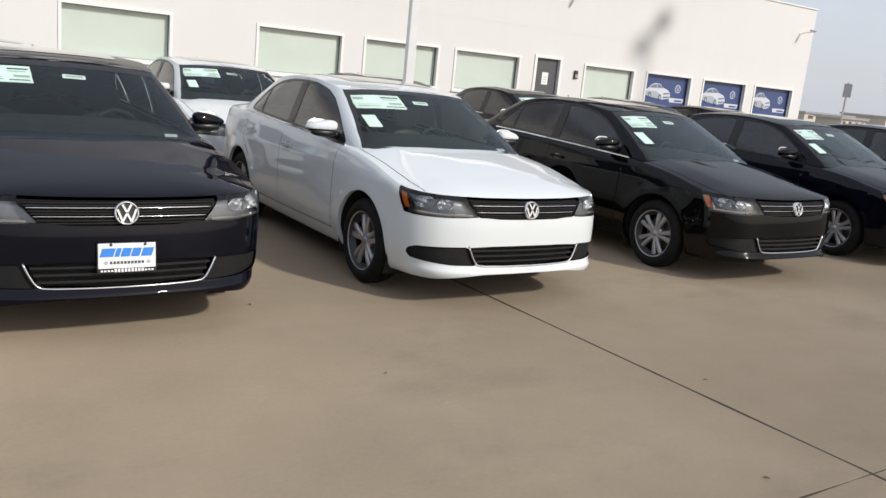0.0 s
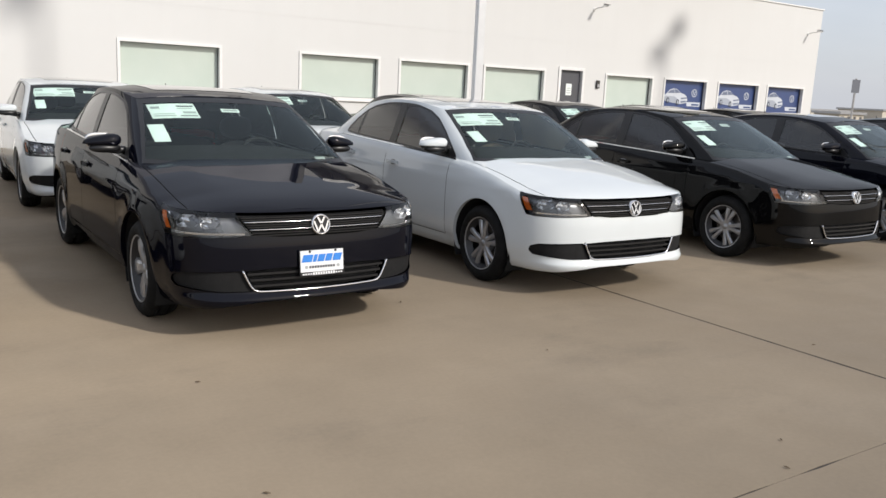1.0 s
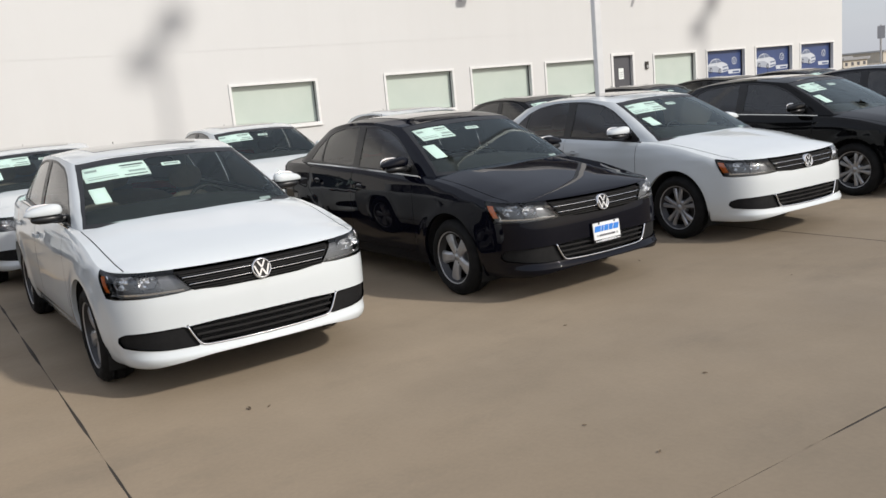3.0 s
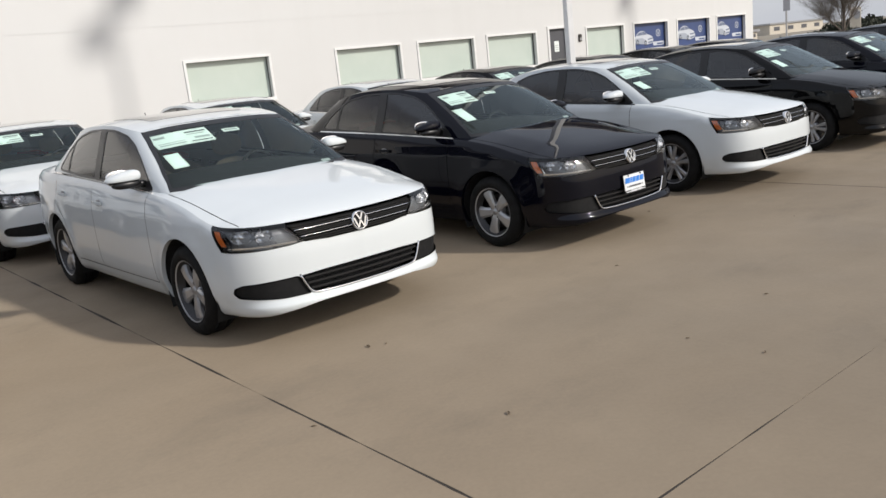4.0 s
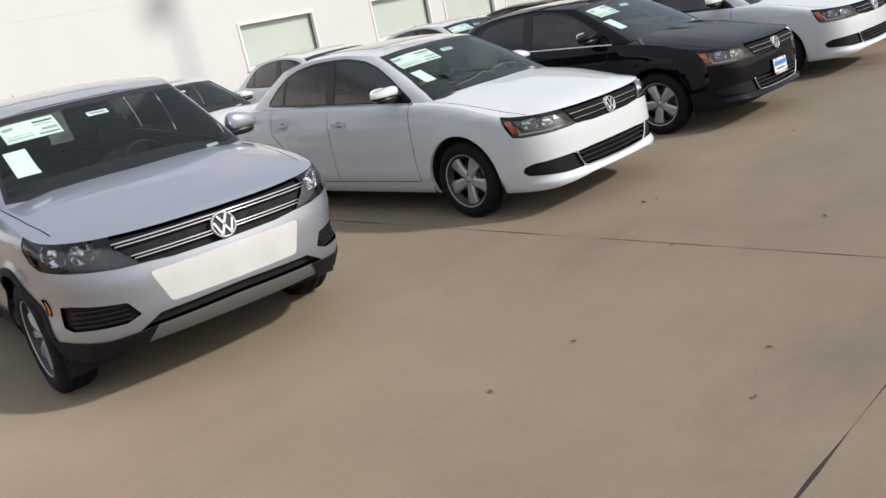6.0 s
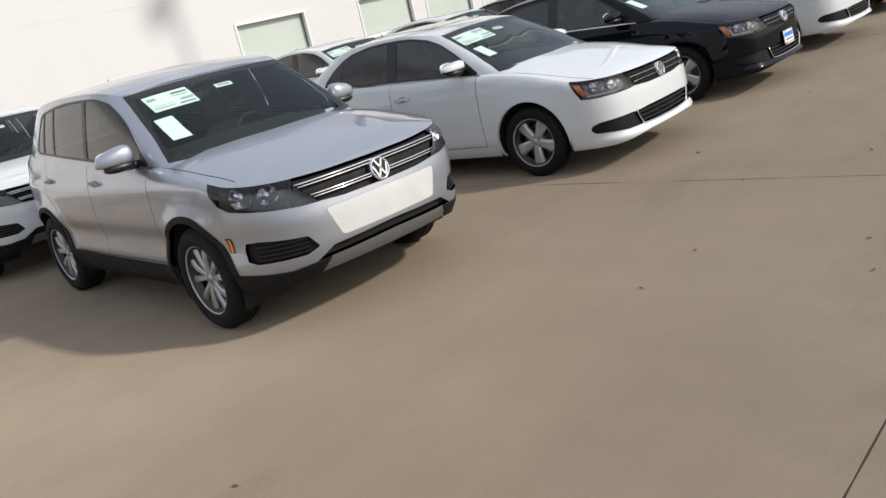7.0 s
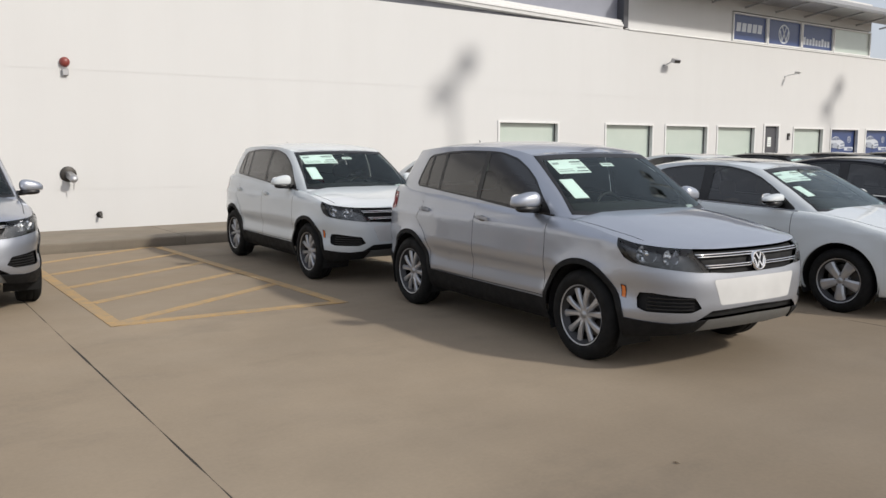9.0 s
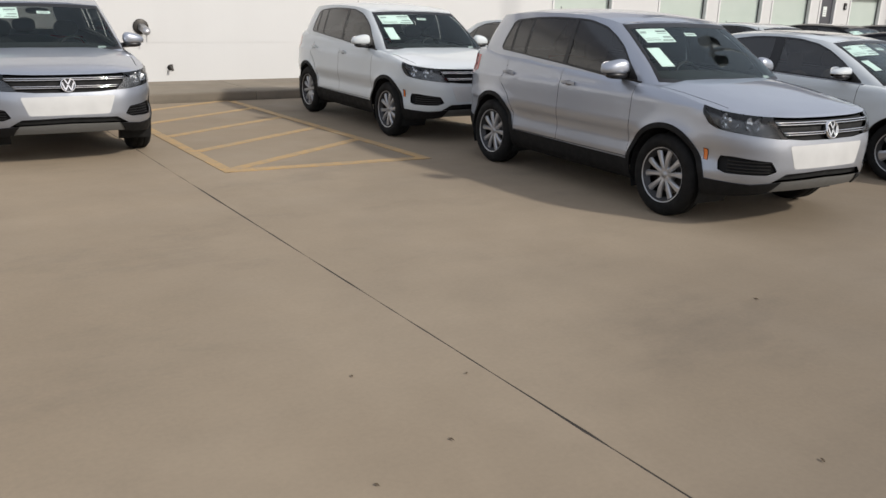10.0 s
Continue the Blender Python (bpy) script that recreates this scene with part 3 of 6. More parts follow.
SUV = dict(
    wb=2.604, hub=0.345, arch=0.395, flare=0.022,
    outline=[(0, -.905), (.3, -.89), (.55, -.842), (.72, -.74), (.828, -.575), (.872, -.36), (.888, 0), (.895, .5), (.904, 1.3), (.900, 2.1), (.880, 2.65), (.842, 3.0), (.755, 3.26), (.56, 3.38), (.3, 3.43), (0, 3.44)],
    top=[(("x", 0), .896), (("x", .3), .898), (("x", .55), .905), (("y", -.52), .935), (("y", -.32), .968), (("y", 0), 1.022), (("y", .3), 1.052), (("y", .6), 1.072), (("y", 1.45), 1.132), (("y", 2.1), 1.172), (("y", 2.6), 1.19), (("y", 3.0), 1.20), (("end", 0), 1.19)],
    bottom=[(("x", 0), .330), (("x", .45), .328), (("x", .68), .305), (("y", -.45), .275), (("y", .5), .235), (("y", 2.2), .24), (("y", 3.2), .28), (("end", 0), .30)],
    inset_front=[(.24, .16), (.32, .085), (.38, .035), (.44, .010), (.50, .0), (.60, .0), (.69, .006), (.74, .016), (.80, .028), (.88, .050), (.96, .10), (1.05, .16)],
    inset_side=[(.23, .10), (.29, .05), (.40, .022), (.46, .014), (.50, .019), (.56, .027), (.60, .025), (.65, .010), (.69, .002), (.72, .0), (.80, .005), (.93, .012), (.965, .016), (1.0, .030), (1.1, .055), (1.2, .085)],
    inset_rear=[(.28, .06), (.45, .0), (.6, .0), (.8, .03), (1.0, .05), (1.2, .07)],
    centre=[(-.95, .896), (-.822, .896), (-.785, .920), (-.70, .950), (-.6, .977), (-.35, 1.025), (-.1, 1.068), (.1, 1.097), (.35, 1.122), (.7, 1.13), (2.8, 1.20), (3.2, 1.21), (3.45, 1.19)],
    cabin=[(0, .08, 1.03, 0, .89, 1.56), (.44, .10, 1.03, .39, .888, 1.553), (.70, .155, 1.03, .575, .892, 1.543), (.787, .245, 1.02, .636, .925, 1.543), (.823, .50, 1.00, .668, 1.10, 1.578), (.842, 1.0, 1.00, .685, 1.42, 1.606), (.845, 1.7, 1.03, .68, 2.0, 1.612), (.828, 2.36, 1.07, .655, 2.42, 1.598), (.795, 2.77, 1.09, .62, 2.70, 1.580), (.72, 3.08, 1.10, .555, 2.90, 1.568), (.53, 3.26, 1.10, .39, 2.99, 1.572), (.27, 3.32, 1.10, .2, 3.01, 1.575), (0, 3.33, 1.10, 0, 3.015, 1.575)],
    a_pillar=.30,
    roof=[(.885, 1.562), (1.1, 1.608), (1.4, 1.645), (1.8, 1.664), (2.3, 1.655), (2.65, 1.628), (3.02, 1.577)],
    seams=(.44, 1.45, 2.17, 2.40), door_bottom=.43,
    dlo=[(.44, 1.064), (.60, 1.215), (.745, 1.352), (.87, 1.434), (1.03, 1.512), (1.25, 1.562), (1.5, 1.574), (1.85, 1.576), (2.2, 1.557), (2.46, 1.532), (2.53, 1.50), (2.60, 1.32), (2.62, 1.245), (2.58, 1.215), (1.45, 1.142)],
    pillar=(1.43, 1.49), quarter=(2.14, 2.165, 2.32),
    ws=(.752, .11, .640, .965), rw=(.52, .18, .42, .9),
    tyre=(.235, .346, .215), track=.775,
    mirror=(.955, .60, 1.175), handles=((1.31, .98), (2.33, .995)),
    lamp_bowls=((.67, .862, .074), (.40, .846, .062)), lamp_span=(("x", .475), ("y", -.33)), emblem=(.804, .072), antenna=2.62,
)


def make_car(k, kind, paint):
    """A car facing -y with its front axle over the origin: painted shell cut into panels, glass, lamps, grilles, cabin."""
    suv = kind == "suv"
    car = new("suv" if suv else "sedan")
    b = Body(k)
    b.build_cabin()
    F = lambda x, z: (b.sx(x), z)
    D = lambda y, z: (b.sy(y), z)
    wb, hub, R = k["wb"], k["hub"], k["arch"]

    def circle(cy, r, a0=-30, a1=210, n=40):
        pts = [(cy + r * math.cos(radians(a0 + (a1 - a0) * i / n)), hub + r * math.sin(radians(a0 + (a1 - a0) * i / n))) for i in range(n + 1)]
        return [D(y, z) for y, z in pts] + [D(cy - r * 0.9, 0.0), D(cy + r * 0.9, 0.0)][::1]

    y1, y2, y3, y4 = k["seams"]
    zd, belt = k["door_bottom"], 1.4
    rear_edge = [(y3, zd), (y3 + .03, zd + .17), (y3 + .14, zd + .34), (y3 + .32, zd + .48), (y4, zd + .60), (y4, belt)]
    door_f = [D(y1, zd), D(y2, zd), D(y2, belt), D(y1, belt)]
    door_r = [D(y2, zd)] + [D(*p) for p in rear_edge] + [D(y2, belt)]
    w = .006
    seam_lines = [[D(y1, zd), D(y1, .6), D(y1, belt)], [D(y2, zd), D(y2, .6), D(y2, belt)], [D(*p) for p in rear_edge], [D(y1, zd), D(1.2, zd), D(y3, zd)]]
    seams = [("seam", strip(densify(ln, .08, False), w)) for ln in seam_lines]
    arches = [("arch", circle(0, R)), ("arch", circle(wb, R))]
    if suv:
        regions = arches + [
            ("clad", circle(0, R + .042)), ("clad", circle(wb, R + .042)),
            ("clad", [D(.2, .1), D(2.4, .1), D(2.4, .425), D(.2, .41)]),
            ("clad", [D(2.9, .1), (b.len + .02, .1), (b.len + .02, .50), D(3.2, .48), D(2.9, .44)]),
            ("skid", [(-.02, .1), F(.56, .1), F(.54, .33), F(.47, .415), (-.02, .428)]),
            ("clad", [F(.55, .1), D(-.2, .1), D(-.2, .42), D(-.52, .40), F(.70, .392), F(.58, .405), F(.47, .415)]),
            ("slot", [(-.02, .428), F(.47, .415), F(.56, .408), F(.44, .478), (-.02, .492)]),
            ("film", rounded([(-.6, .60), (-.37, .515), F(.37, .515), F(.435, .695), (-.435, .705)], .12)),
            ("fog", rounded([F(.525, .500), F(.575, .575), D(-.64, .602), D(-.545, .598), D(-.525, .555), D(-.535, .488), D(-.60, .467), F(.60, .470)], .14)),
            ("grille", [(-.02, .732), F(.30, .735), F(.455, .748), F(.575, .865), F(.575, 1.0), (-.02, 1.0)]),
            ("amber", [D(-.440, .632), D(-.402, .64), D(-.408, .552), D(-.440, .545)]),
            ("lamp", [F(.44, .746), F(.56, .750), F(.68, .764), D(-.62, .785), D(-.50, .802), D(-.42, .835), D(-.36, .90), D(-.335, .96), D(-.33, 1.1), F(.565, 1.1), F(.56, .868)]),
            ("tail", [D(3.02, .98), D(3.04, 1.14), (b.len - .42, 1.14), (b.len - .42, .95), D(3.2, .92)]),
        ] + seams + [("door_f", door_f), ("door_r", door_r)]
    else:
        regions = arches + [
            ("grille", [(-.02, .632), F(.25, .634), F(.42, .648), F(.50, .735), F(.515, .758), F(.515, .90), (-.02, .90)]),
            ("amber", [D(-.600, .676), D(-.548, .674), D(-.522, .706), D(-.482, .774), D(-.545, .772)]),
            ("lamp", [F(.40, .650), F(.52, .640), F(.66, .636), D(-.62, .636), D(-.548, .642), D(-.508, .70), D(-.458, .79), D(-.452, .90), F(.50, .90), F(.50, .758), F(.488, .735)]),
            ("lowchrome", strip([F(.486, .448), F(.478, .428), F(.455, .378), F(.428, .335), F(.385, .314), F(.2, .308), (-.02, .307)], .014)),
            ("lowgrille", [(-.02, .307), F(.385, .314), F(.428, .335), F(.455, .378), F(.482, .440), F(.3, .448), (-.02, .450)]),
            ("fog", rounded([F(.425, .315), F(.458, .372), F(.492, .443), F(.68, .438), D(-.66, .428), D(-.60, .405), D(-.585, .37), D(-.62, .340), F(.70, .326), F(.60, .316)], .3)),
            ("body", [(-.02, .240), D(-.50, .240), D(-.50, .253), (-.02, .253)]), ("body", [(-.02, .266), D(-.50, .266), D(-.50, .280), (-.02, .280)]), ("body", [(-.02, .292), D(-.50, .292), D(-.50, .301), (-.02, .301)]),
            ("tail", [D(3.38, .80), D(3.34, .98), D(3.42, 1.0), (b.len - .42, 1.0), (b.len - .42, .78)]),
        ] + seams + [("door_f", door_f), ("door_r", door_r)]
    yt = wb + (.62 if not suv else .55)
    regions += [("sill", [D(R * .8, .0), D(wb - R * .8, .0), D(wb - R * .8, zd), D(R * .8, zd)]),
                ("wing", [D(-.40, .64 if not suv else .60), D(-.30, .0), D(y1, .0), D(y1, belt), D(-.50, belt)]),
                ("quarter", [D(y3 - .1, .0), D(yt, .0), D(yt, .72), (b.len - .42, .75), (b.len - .42, belt), D(y2 + .1, belt)]),
                ("tailend", [D(y3, -.1), (b.len + .1, -.1), (b.len + .1, belt), D(y3, belt)])]
    sg = np.linspace(0, b.len, 150)
    outline = [(s, float(b.zb(s))) for s in sg] + [(s, float(b.zt(s))) for s in sg[::-1]]
    low = Sheet(b.lower, outline, .055, regions)
    arch_edge = lambda p: min(math.hypot(p[1], p[2] - hub), math.hypot(p[1] - wb, p[2] - hub)) < R + .004
    shell = low.mesh(["body"], paint, "front_bumper", flange=arch_edge)
    part("front_bumper", shell, None, car)
    part("rear_bumper", low.mesh(["tailend"], paint, "rear_bumper", flange=arch_edge), None, car)
    for sd in (1, -1):
        for tag, nm in (("wing", "front_wing"), ("sill", "sill"), ("quarter", "quarter_panel")):
            part(nm, low.mesh([tag], paint, nm, sides=(sd,), flange=arch_edge), None, car)
        part("panel_gap", low.mesh(["seam"], VOID, "panel_gap", sides=(sd,), offset=-.004), None, car)
    doors = []
    for sd in (1, -1):
        for tag, nm in (("door_f", "front_door"), ("door_r", "rear_door")):
            doors.append((sd, tag, part(nm, low.mesh([tag], paint, nm, sides=(sd,)), None, car)))
        part("headlight", low.mesh(["lamp"], HOUSING if not suv else HOUSING_DARK, "headlight", sides=(sd,), offset=-.046 if not suv else -.066, wall=.048 if not suv else .068), None, car, "clear headlight with grey housing")
    lamps = [o for o in car.children if o.name.startswith("headlight")]
    for sd, lo in zip((1, -1), lamps):
        part("lens", low.mesh(["lamp"] + ([] if suv else ["amber"]), LENS, "lens", sides=(sd,), offset=0.0), None, lo)
        part("indicator", low.mesh(["amber"], AMBER, "indicator", sides=(sd,), offset=-.006 if not suv else .001, wall=.006), None, lo, "amber turn signal lens")
        s_in, s_out = (b.key(*q) for q in k["lamp_span"])
        sink = .060 if not suv else .084
        for bf, bz, br in k["lamp_bowls"]:
            sb_ = s_in + (s_out - s_in) * bf
            P = b.lower(np.array([sb_]), np.array([bz]))[0]
            N = low.normal_at(sb_, bz)[0]
            bowl = reflector_bowl(br)
            dirn = Vector((N[0] * sd * .5, N[1], N[2] * .3)).normalized()
            m = Matrix.Translation((P[0] * sd - N[0] * sd * sink, P[1] - N[1] * sink, P[2])) @ dirn.to_track_quat('Y', 'Z').to_matrix().to_4x4() @ Matrix.Diagonal((1.0, 1, 1, 1) if suv else (1.34, .8, .92, 1))
            part("reflector", bowl, REFLECTOR, lo, "round chrome reflector bowl", False, m)
        if suv:
            continue
        zs = .662
        ss = np.linspace(b.sx(.47), b.sy(-.60), 14)
        pts = b.lower(ss, np.full(14, zs) + np.linspace(-.004, .0, 14))
        nn = low.normal_at(ss, np.full(14, zs))
        part("chrome_strip", sweep([((p - n * .012) * [sd, 1, 1]) for p, n in zip(pts, nn)], .022, .012), REFLECTOR, lo)
        ends = np.array([(b.sy(-.612), .672), (b.sy(-.596), .70), (b.sy(-.565), .745), (b.sy(-.552), .772)])
        pts, nn = b.lower(ends[:, 0], ends[:, 1]), low.normal_at(ends[:, 0], ends[:, 1])
        part("chrome_strip", sweep([tuple((p - n * .010) * [sd, 1, 1]) for p, n in zip(pts, nn)], .010, .012), REFLECTOR, lo)
    for sd in (1, -1):
        part("tail_light", low.mesh(["tail"], RED_LENS, "tail_light", sides=(sd,), offset=.002), None, car, "red tail light lens")

    def bars(name, zs, xmax, depth, hgt, mat, label="", off=0.0, parent=car, taper=0.0):
        for z in zs:
            ss = np.linspace(-b.sx(xmax(z)), b.sx(xmax(z)), 31)
            pts = b.lower(ss, np.full(31, z))
            nn = low.normal_at(ss, np.full(31, z))
            if taper:
                pts[:, 2] += taper * np.abs(pts[:, 0]) ** 2
            part(name, (tube if mat is CHROME else sweep)([tuple(p + n * off) for p, n in zip(pts, nn)], depth, hgt), mat, parent, label, smooth=mat is CHROME)

    gr = part("grille", low.mesh(["grille"], CLAD, "grille", offset=-.022, wall=.026), None, car, "black grille with chrome strips")
    if suv:
        xm = lambda z: .46 + (z - .748) * 1.0
        for z in (.779, .795, .854, .870):
            bars("chrome_bar", (z,), lambda z: xm(z) - .01, .018, .0105, CHROME, "polished chrome grille bar", off=0.0, parent=gr)
        part("lower_cladding", low.mesh(["clad"], CLAD, "lower_cladding", offset=.008, wall=-.01, ), None, car, "grained black plastic wheel arch cladding")
        part("skid_plate", low.mesh(["skid"], SKID, "skid_plate"), None, car, "grey plastic lower bumper")
        part("intake", low.mesh(["slot"], VOID, "intake", offset=-.03, wall=.03), None, car)
        part("bumper_film", low.mesh(["film"], FILM, "bumper_film", offset=.0015), None, car, "white protective film on the bumper")
    else:
        xm = lambda z: .425 + (z - .645) * .75
        bars("slat", (.648, .662, .696, .709, .742, .756), lambda z: min(.49, xm(max(z, .65)) - .012), .03, .007, TRIM, off=-.014, parent=gr)
        for z in (.680, .724):
            bars("chrome_bar", (z,), lambda z: xm(z) - .012, .014, .0065, CHROME, "thin chrome grille strip", off=-.002, parent=gr)
        lg = part("lower_grille", low.mesh(["lowgrille"], VOID, "lower_grille", offset=-.04, wall=.04), None, car, "black lower grille with a chrome lip")
        bars("slat", (.345, .382, .419), lambda z: .415 + (z - .33) * .45, .03, .013, TRIM, off=-.018, parent=lg)
        lp = smooth_path([F(.484, .443), F(.478, .428), F(.455, .378), F(.428, .335), F(.385, .314), F(.2, .308), (0, .307)], 30)[1]
        lp = np.vstack([lp, lp[-2::-1] * [-1, 1]])
        q = b.lower(lp[:, 0], lp[:, 1]) + low.normal_at(lp[:, 0], lp[:, 1]) * .003
        part("chrome_lip", tube([tuple(v) for v in q], .016, .013), CHROME, lg, "thin chrome lip", smooth=True)
        part("lip_seat", low.mesh(["lowchrome"], TRIM, "lip_seat", offset=-.004), None, lg)
    for sd in (1, -1):
        fg = part("fog_grille", low.mesh(["fog"], CLAD, "fog_grille", sides=(sd,), offset=-.022 if suv else -.012, wall=.022 if suv else .014), None, car, "black bumper side grille" if suv else "plain dark grey bumper side panel")
        ss = np.linspace(b.sx(.575 if suv else .52), b.sy(-.60 if suv else -.66), 12)
        for z in ((.490, .515, .540, .565) if suv else ()):
            pts, nn = b.lower(ss, np.full(12, z)), low.normal_at(ss, np.full(12, z))
            part("slat", sweep([((p - n * .014) * [sd, 1, 1]) for p, n in zip(pts, nn)], .016, .007), TRIM, fg)
    P0 = b.lower(np.array([0.0]), np.array([k["emblem"][0]]))[0]
    N0 = low.normal_at(0.0, k["emblem"][0])[0]
    emblem(car, tuple(P0 + N0 * .006), tuple(N0), k["emblem"][1])

    # bonnet and rear deck
    def plan(ya, yb):
        pts = [(float(x), float(y)) for x, y in zip(b.E[:, 0], b.Ey) if ya <= y <= yb][::5]
        return [(0.0, yb), (0.0, (ya + yb) / 2), (0.0, ya)] + [p for p in pts if p[0] > .02]
    yn = float(b.Ey[0]) + .0015
    edge = [(.746, -.54), (.757, -.30), (.764, -.05), (.768, .2), (.765, .62)] if not suv else [(.745, -.40), (.765, -.2), (.778, .05), (.782, .25), (.78, .5)]
    hood = [(-.02, yn - .05)] + [(.74, yn - .05)] + edge + [(-.02, edge[-1][1])]
    cowl = [(-.02, .215), (.42, .245), (.62, .30), (.71, .40), (.735, .60), (.735, 1.1), (-.02, 1.1)] if not suv else [(-.02, .155), (.43, .19), (.66, .26), (.745, .37), (.765, .6), (.765, 1.0), (-.02, 1.0)]
    nose = [(float(x), float(y)) for x, y in zip(b.E[:, 0], b.Ey) if x < .66 and y < -.5][::6]
    rows = [("hood", strip([(-.02, nose[0][1] + dy)] + [(x, y + dy) for x, y in nose[1:]], .010)) for dy in (.014, .030, .046)]
    top = Sheet(b.top, plan(yn, .98 if not suv else .75), .05, rows + [("cowl", cowl), ("seam", strip(densify([(edge[0][0] - .005, edge[0][1] - .09)] + edge, .06, False), .007)), ("hood", hood)])
    part("cowl", top.mesh(["cowl"], DASH, "cowl"), None, car, "dark cowl behind the bonnet")
    part("bonnet", top.mesh(["hood"], paint, "bonnet"), None, car)
    for sd in (1, -1):
        part("wing_top", top.mesh(["body"], paint, "wing_top", sides=(sd,)), None, car)
        part("bonnet_gap", top.mesh(["seam"], VOID, "bonnet_gap", sides=(sd,), offset=-.004), None, car)
    deck = Sheet(b.top, plan(2.74 if not suv else 2.8, float(b.Ey[-1]) - .002), .06, [])
    part("boot_lid" if not suv else "rear_deck", deck.mesh(["body"], paint, "rear_deck"), None, car)
    ys = np.linspace(.9, 2.8 if not suv else 2.95, 40)
    ex, ez = np.interp(ys, b.Ey, b.E[:, 0]), np.interp(ys, b.Ey, b.E[:, 2])
    for sd in (1, -1):
        part("belt_seal", sweep([((x - .028) * sd, y, z - .006) for x, y, z in zip(ex, ys, ez)], .06, .01), TRIM, car)
        yc = np.linspace(k["dlo"][0][0] - .02, k["dlo"][-2][0] + .06, 40)
        part("chrome_belt_strip" if not suv else "window_seal", sweep([((float(np.interp(y, b.Ey, b.E[:, 0])) - .012) * sd, y, float(np.interp(y, b.Ey, b.E[:, 2])) + .006) for y in yc], .014, .014 if not suv else .02), CHROME if not suv else TRIM, car)

    # cabin
    V = b.side_sv
    dl = k["dlo"]
    dlo = rounded([V(*p) for p in dl], .25, 2)

    def inset(poly, d):
        c = np.mean(poly, axis=0)
        out = []
        n = len(poly)
        for i in range(n):
            a, p, q = (np.array(poly[(i + j) % n]) for j in (-1, 0, 1))
            e1, e2 = (p - a) / np.linalg.norm(p - a), (q - p) / np.linalg.norm(q - p)
            nn = np.array([-(e1 + e2)[1], (e1 + e2)[0]])
            nn /= np.linalg.norm(nn)
            if np.dot(nn, c - p) < 0:
                nn = -nn
            out.append(tuple(p + nn * d))
        return out

    def clip(poly, ya, yb):
        """The part of a side-view polygon between two heights along the car."""
        def half(pl, y0, keep):
            out = []
            for i in range(len(pl)):
                p, q = pl[i], pl[(i + 1) % len(pl)]
                if keep * (p[0] - y0) >= 0:
                    out.append(p)
                if (p[0] - y0) * (q[0] - y0) < 0:
                    t = (y0 - p[0]) / (q[0] - p[0])
                    out.append((y0, p[1] + t * (q[1] - p[1])))
            return out
        return half(half(poly, ya, 1), yb, -1)
    dense = inset(densify(dl, .06), .016)
    pa, pb = k["pillar"]
    qa, qb, _ = k["quarter"]
    wins = [("win_f", [V(*p) for p in clip(dense, dl[0][0] + .14, pa)]), ("win_r", [V(*p) for p in clip(dense, pb, qa)]), ("win_q", [V(*p) for p in clip(dense, qb + .012, 2.405 if suv else 9)])]
    if suv:
        wins.append(("win_q", [V(*p) for p in clip(dense, 2.435, 9)]))
    x0, v0, x1, v1 = k["ws"]
    lerp = lambda a, c, t: a + (c - a) * t
    frit = [(-.02, v0 - .05), b.front_sv(x0 * .55, v0 - .05)] + [b.front_sv(lerp(x0, x1, t), lerp(v0, v1, t)) for t in np.linspace(0, 1, 8)] + [b.front_sv(x1 - .004, .988), (-.02, .988)]
    glass = [(-.02, v0 + .0), b.front_sv(x0 * .6, v0 + .005)] + [b.front_sv(lerp(x0, x1, t) - .028, lerp(v0 + .05, v1 - .05, t)) for t in np.linspace(0, 1, 8)] + [(-.02, v1 - .045)]
    r0, rv0, r1, rv1 = k["rw"]
    end = b.clen + .02
    rear = [(end, rv0)] + [b.front_sv(lerp(r0, r1, t), lerp(rv0, rv1, t), True) for t in np.linspace(0, 1, 6)] + [(end, rv1)]
    hgt = .5 if not suv else .58
    cab = Sheet(b.cabin, [(s, 0.0) for s in np.linspace(0, b.clen, 120)] + [(s, 1.0) for s in np.linspace(b.clen, 0, 120)], .06, wins + [("dlo", dlo), ("ws", glass), ("frit", frit), ("rw", rear)], scale=(1, hgt))
    part("cabin_frame", cab.mesh(["body"], paint, "cabin_frame"), None, car)
    part("window_trim", cab.mesh(["dlo", "frit"], TRIM, "window_trim", offset=.001), None, car, "black window surround")
    ws = part("windscreen", cab.mesh(["ws"], WINDSHIELD, "windscreen", offset=.0), None, car, "clear green-tinted windscreen")
    part("rear_window", cab.mesh(["rw"], SIDEGLASS, "rear_window"), None, car)
    for sd, tag, door in doors:
        nm = "win_f" if tag == "door_f" else "win_r"
        part("side_window", cab.mesh([nm], SIDEGLASS, "side_window", sides=(sd,), offset=-.003), None, door, "dark tinted side glass")
    for sd in (1, -1):
        part("quarter_window", cab.mesh(["win_q"], SIDEGLASS, "quarter_window", sides=(sd,), offset=-.003), None, car)
    # roof
    ty = np.maximum.accumulate(b.ct[:, 1])
    yr = np.linspace(ty[0] + .002, ty[-1] - .002, 70)
    rp = [(0.0, yr[-1]), (0.0, yr[0])] + [(float(np.interp(y, ty + np.arange(800) * 1e-7, b.ct[:, 0])), float(y)) for y in yr]
    sr = rounded([(-.41, 1.27), (.41, 1.27), (.43, 1.65), (.42, 2.08), (-.42, 2.08)], .15)
    rf = Sheet(b.roof, rp, .06, [] if suv else [("sunroof", sr)])
    part("roof", rf.mesh(["body"], paint, "roof"), None, car)
    if not suv:
        part("sunroof", rf.mesh(["sunroof"], SUNROOF, "sunroof", offset=.003, wall=-.006), None, car, "dark glass sunroof panel")
    ya = k["antenna"]
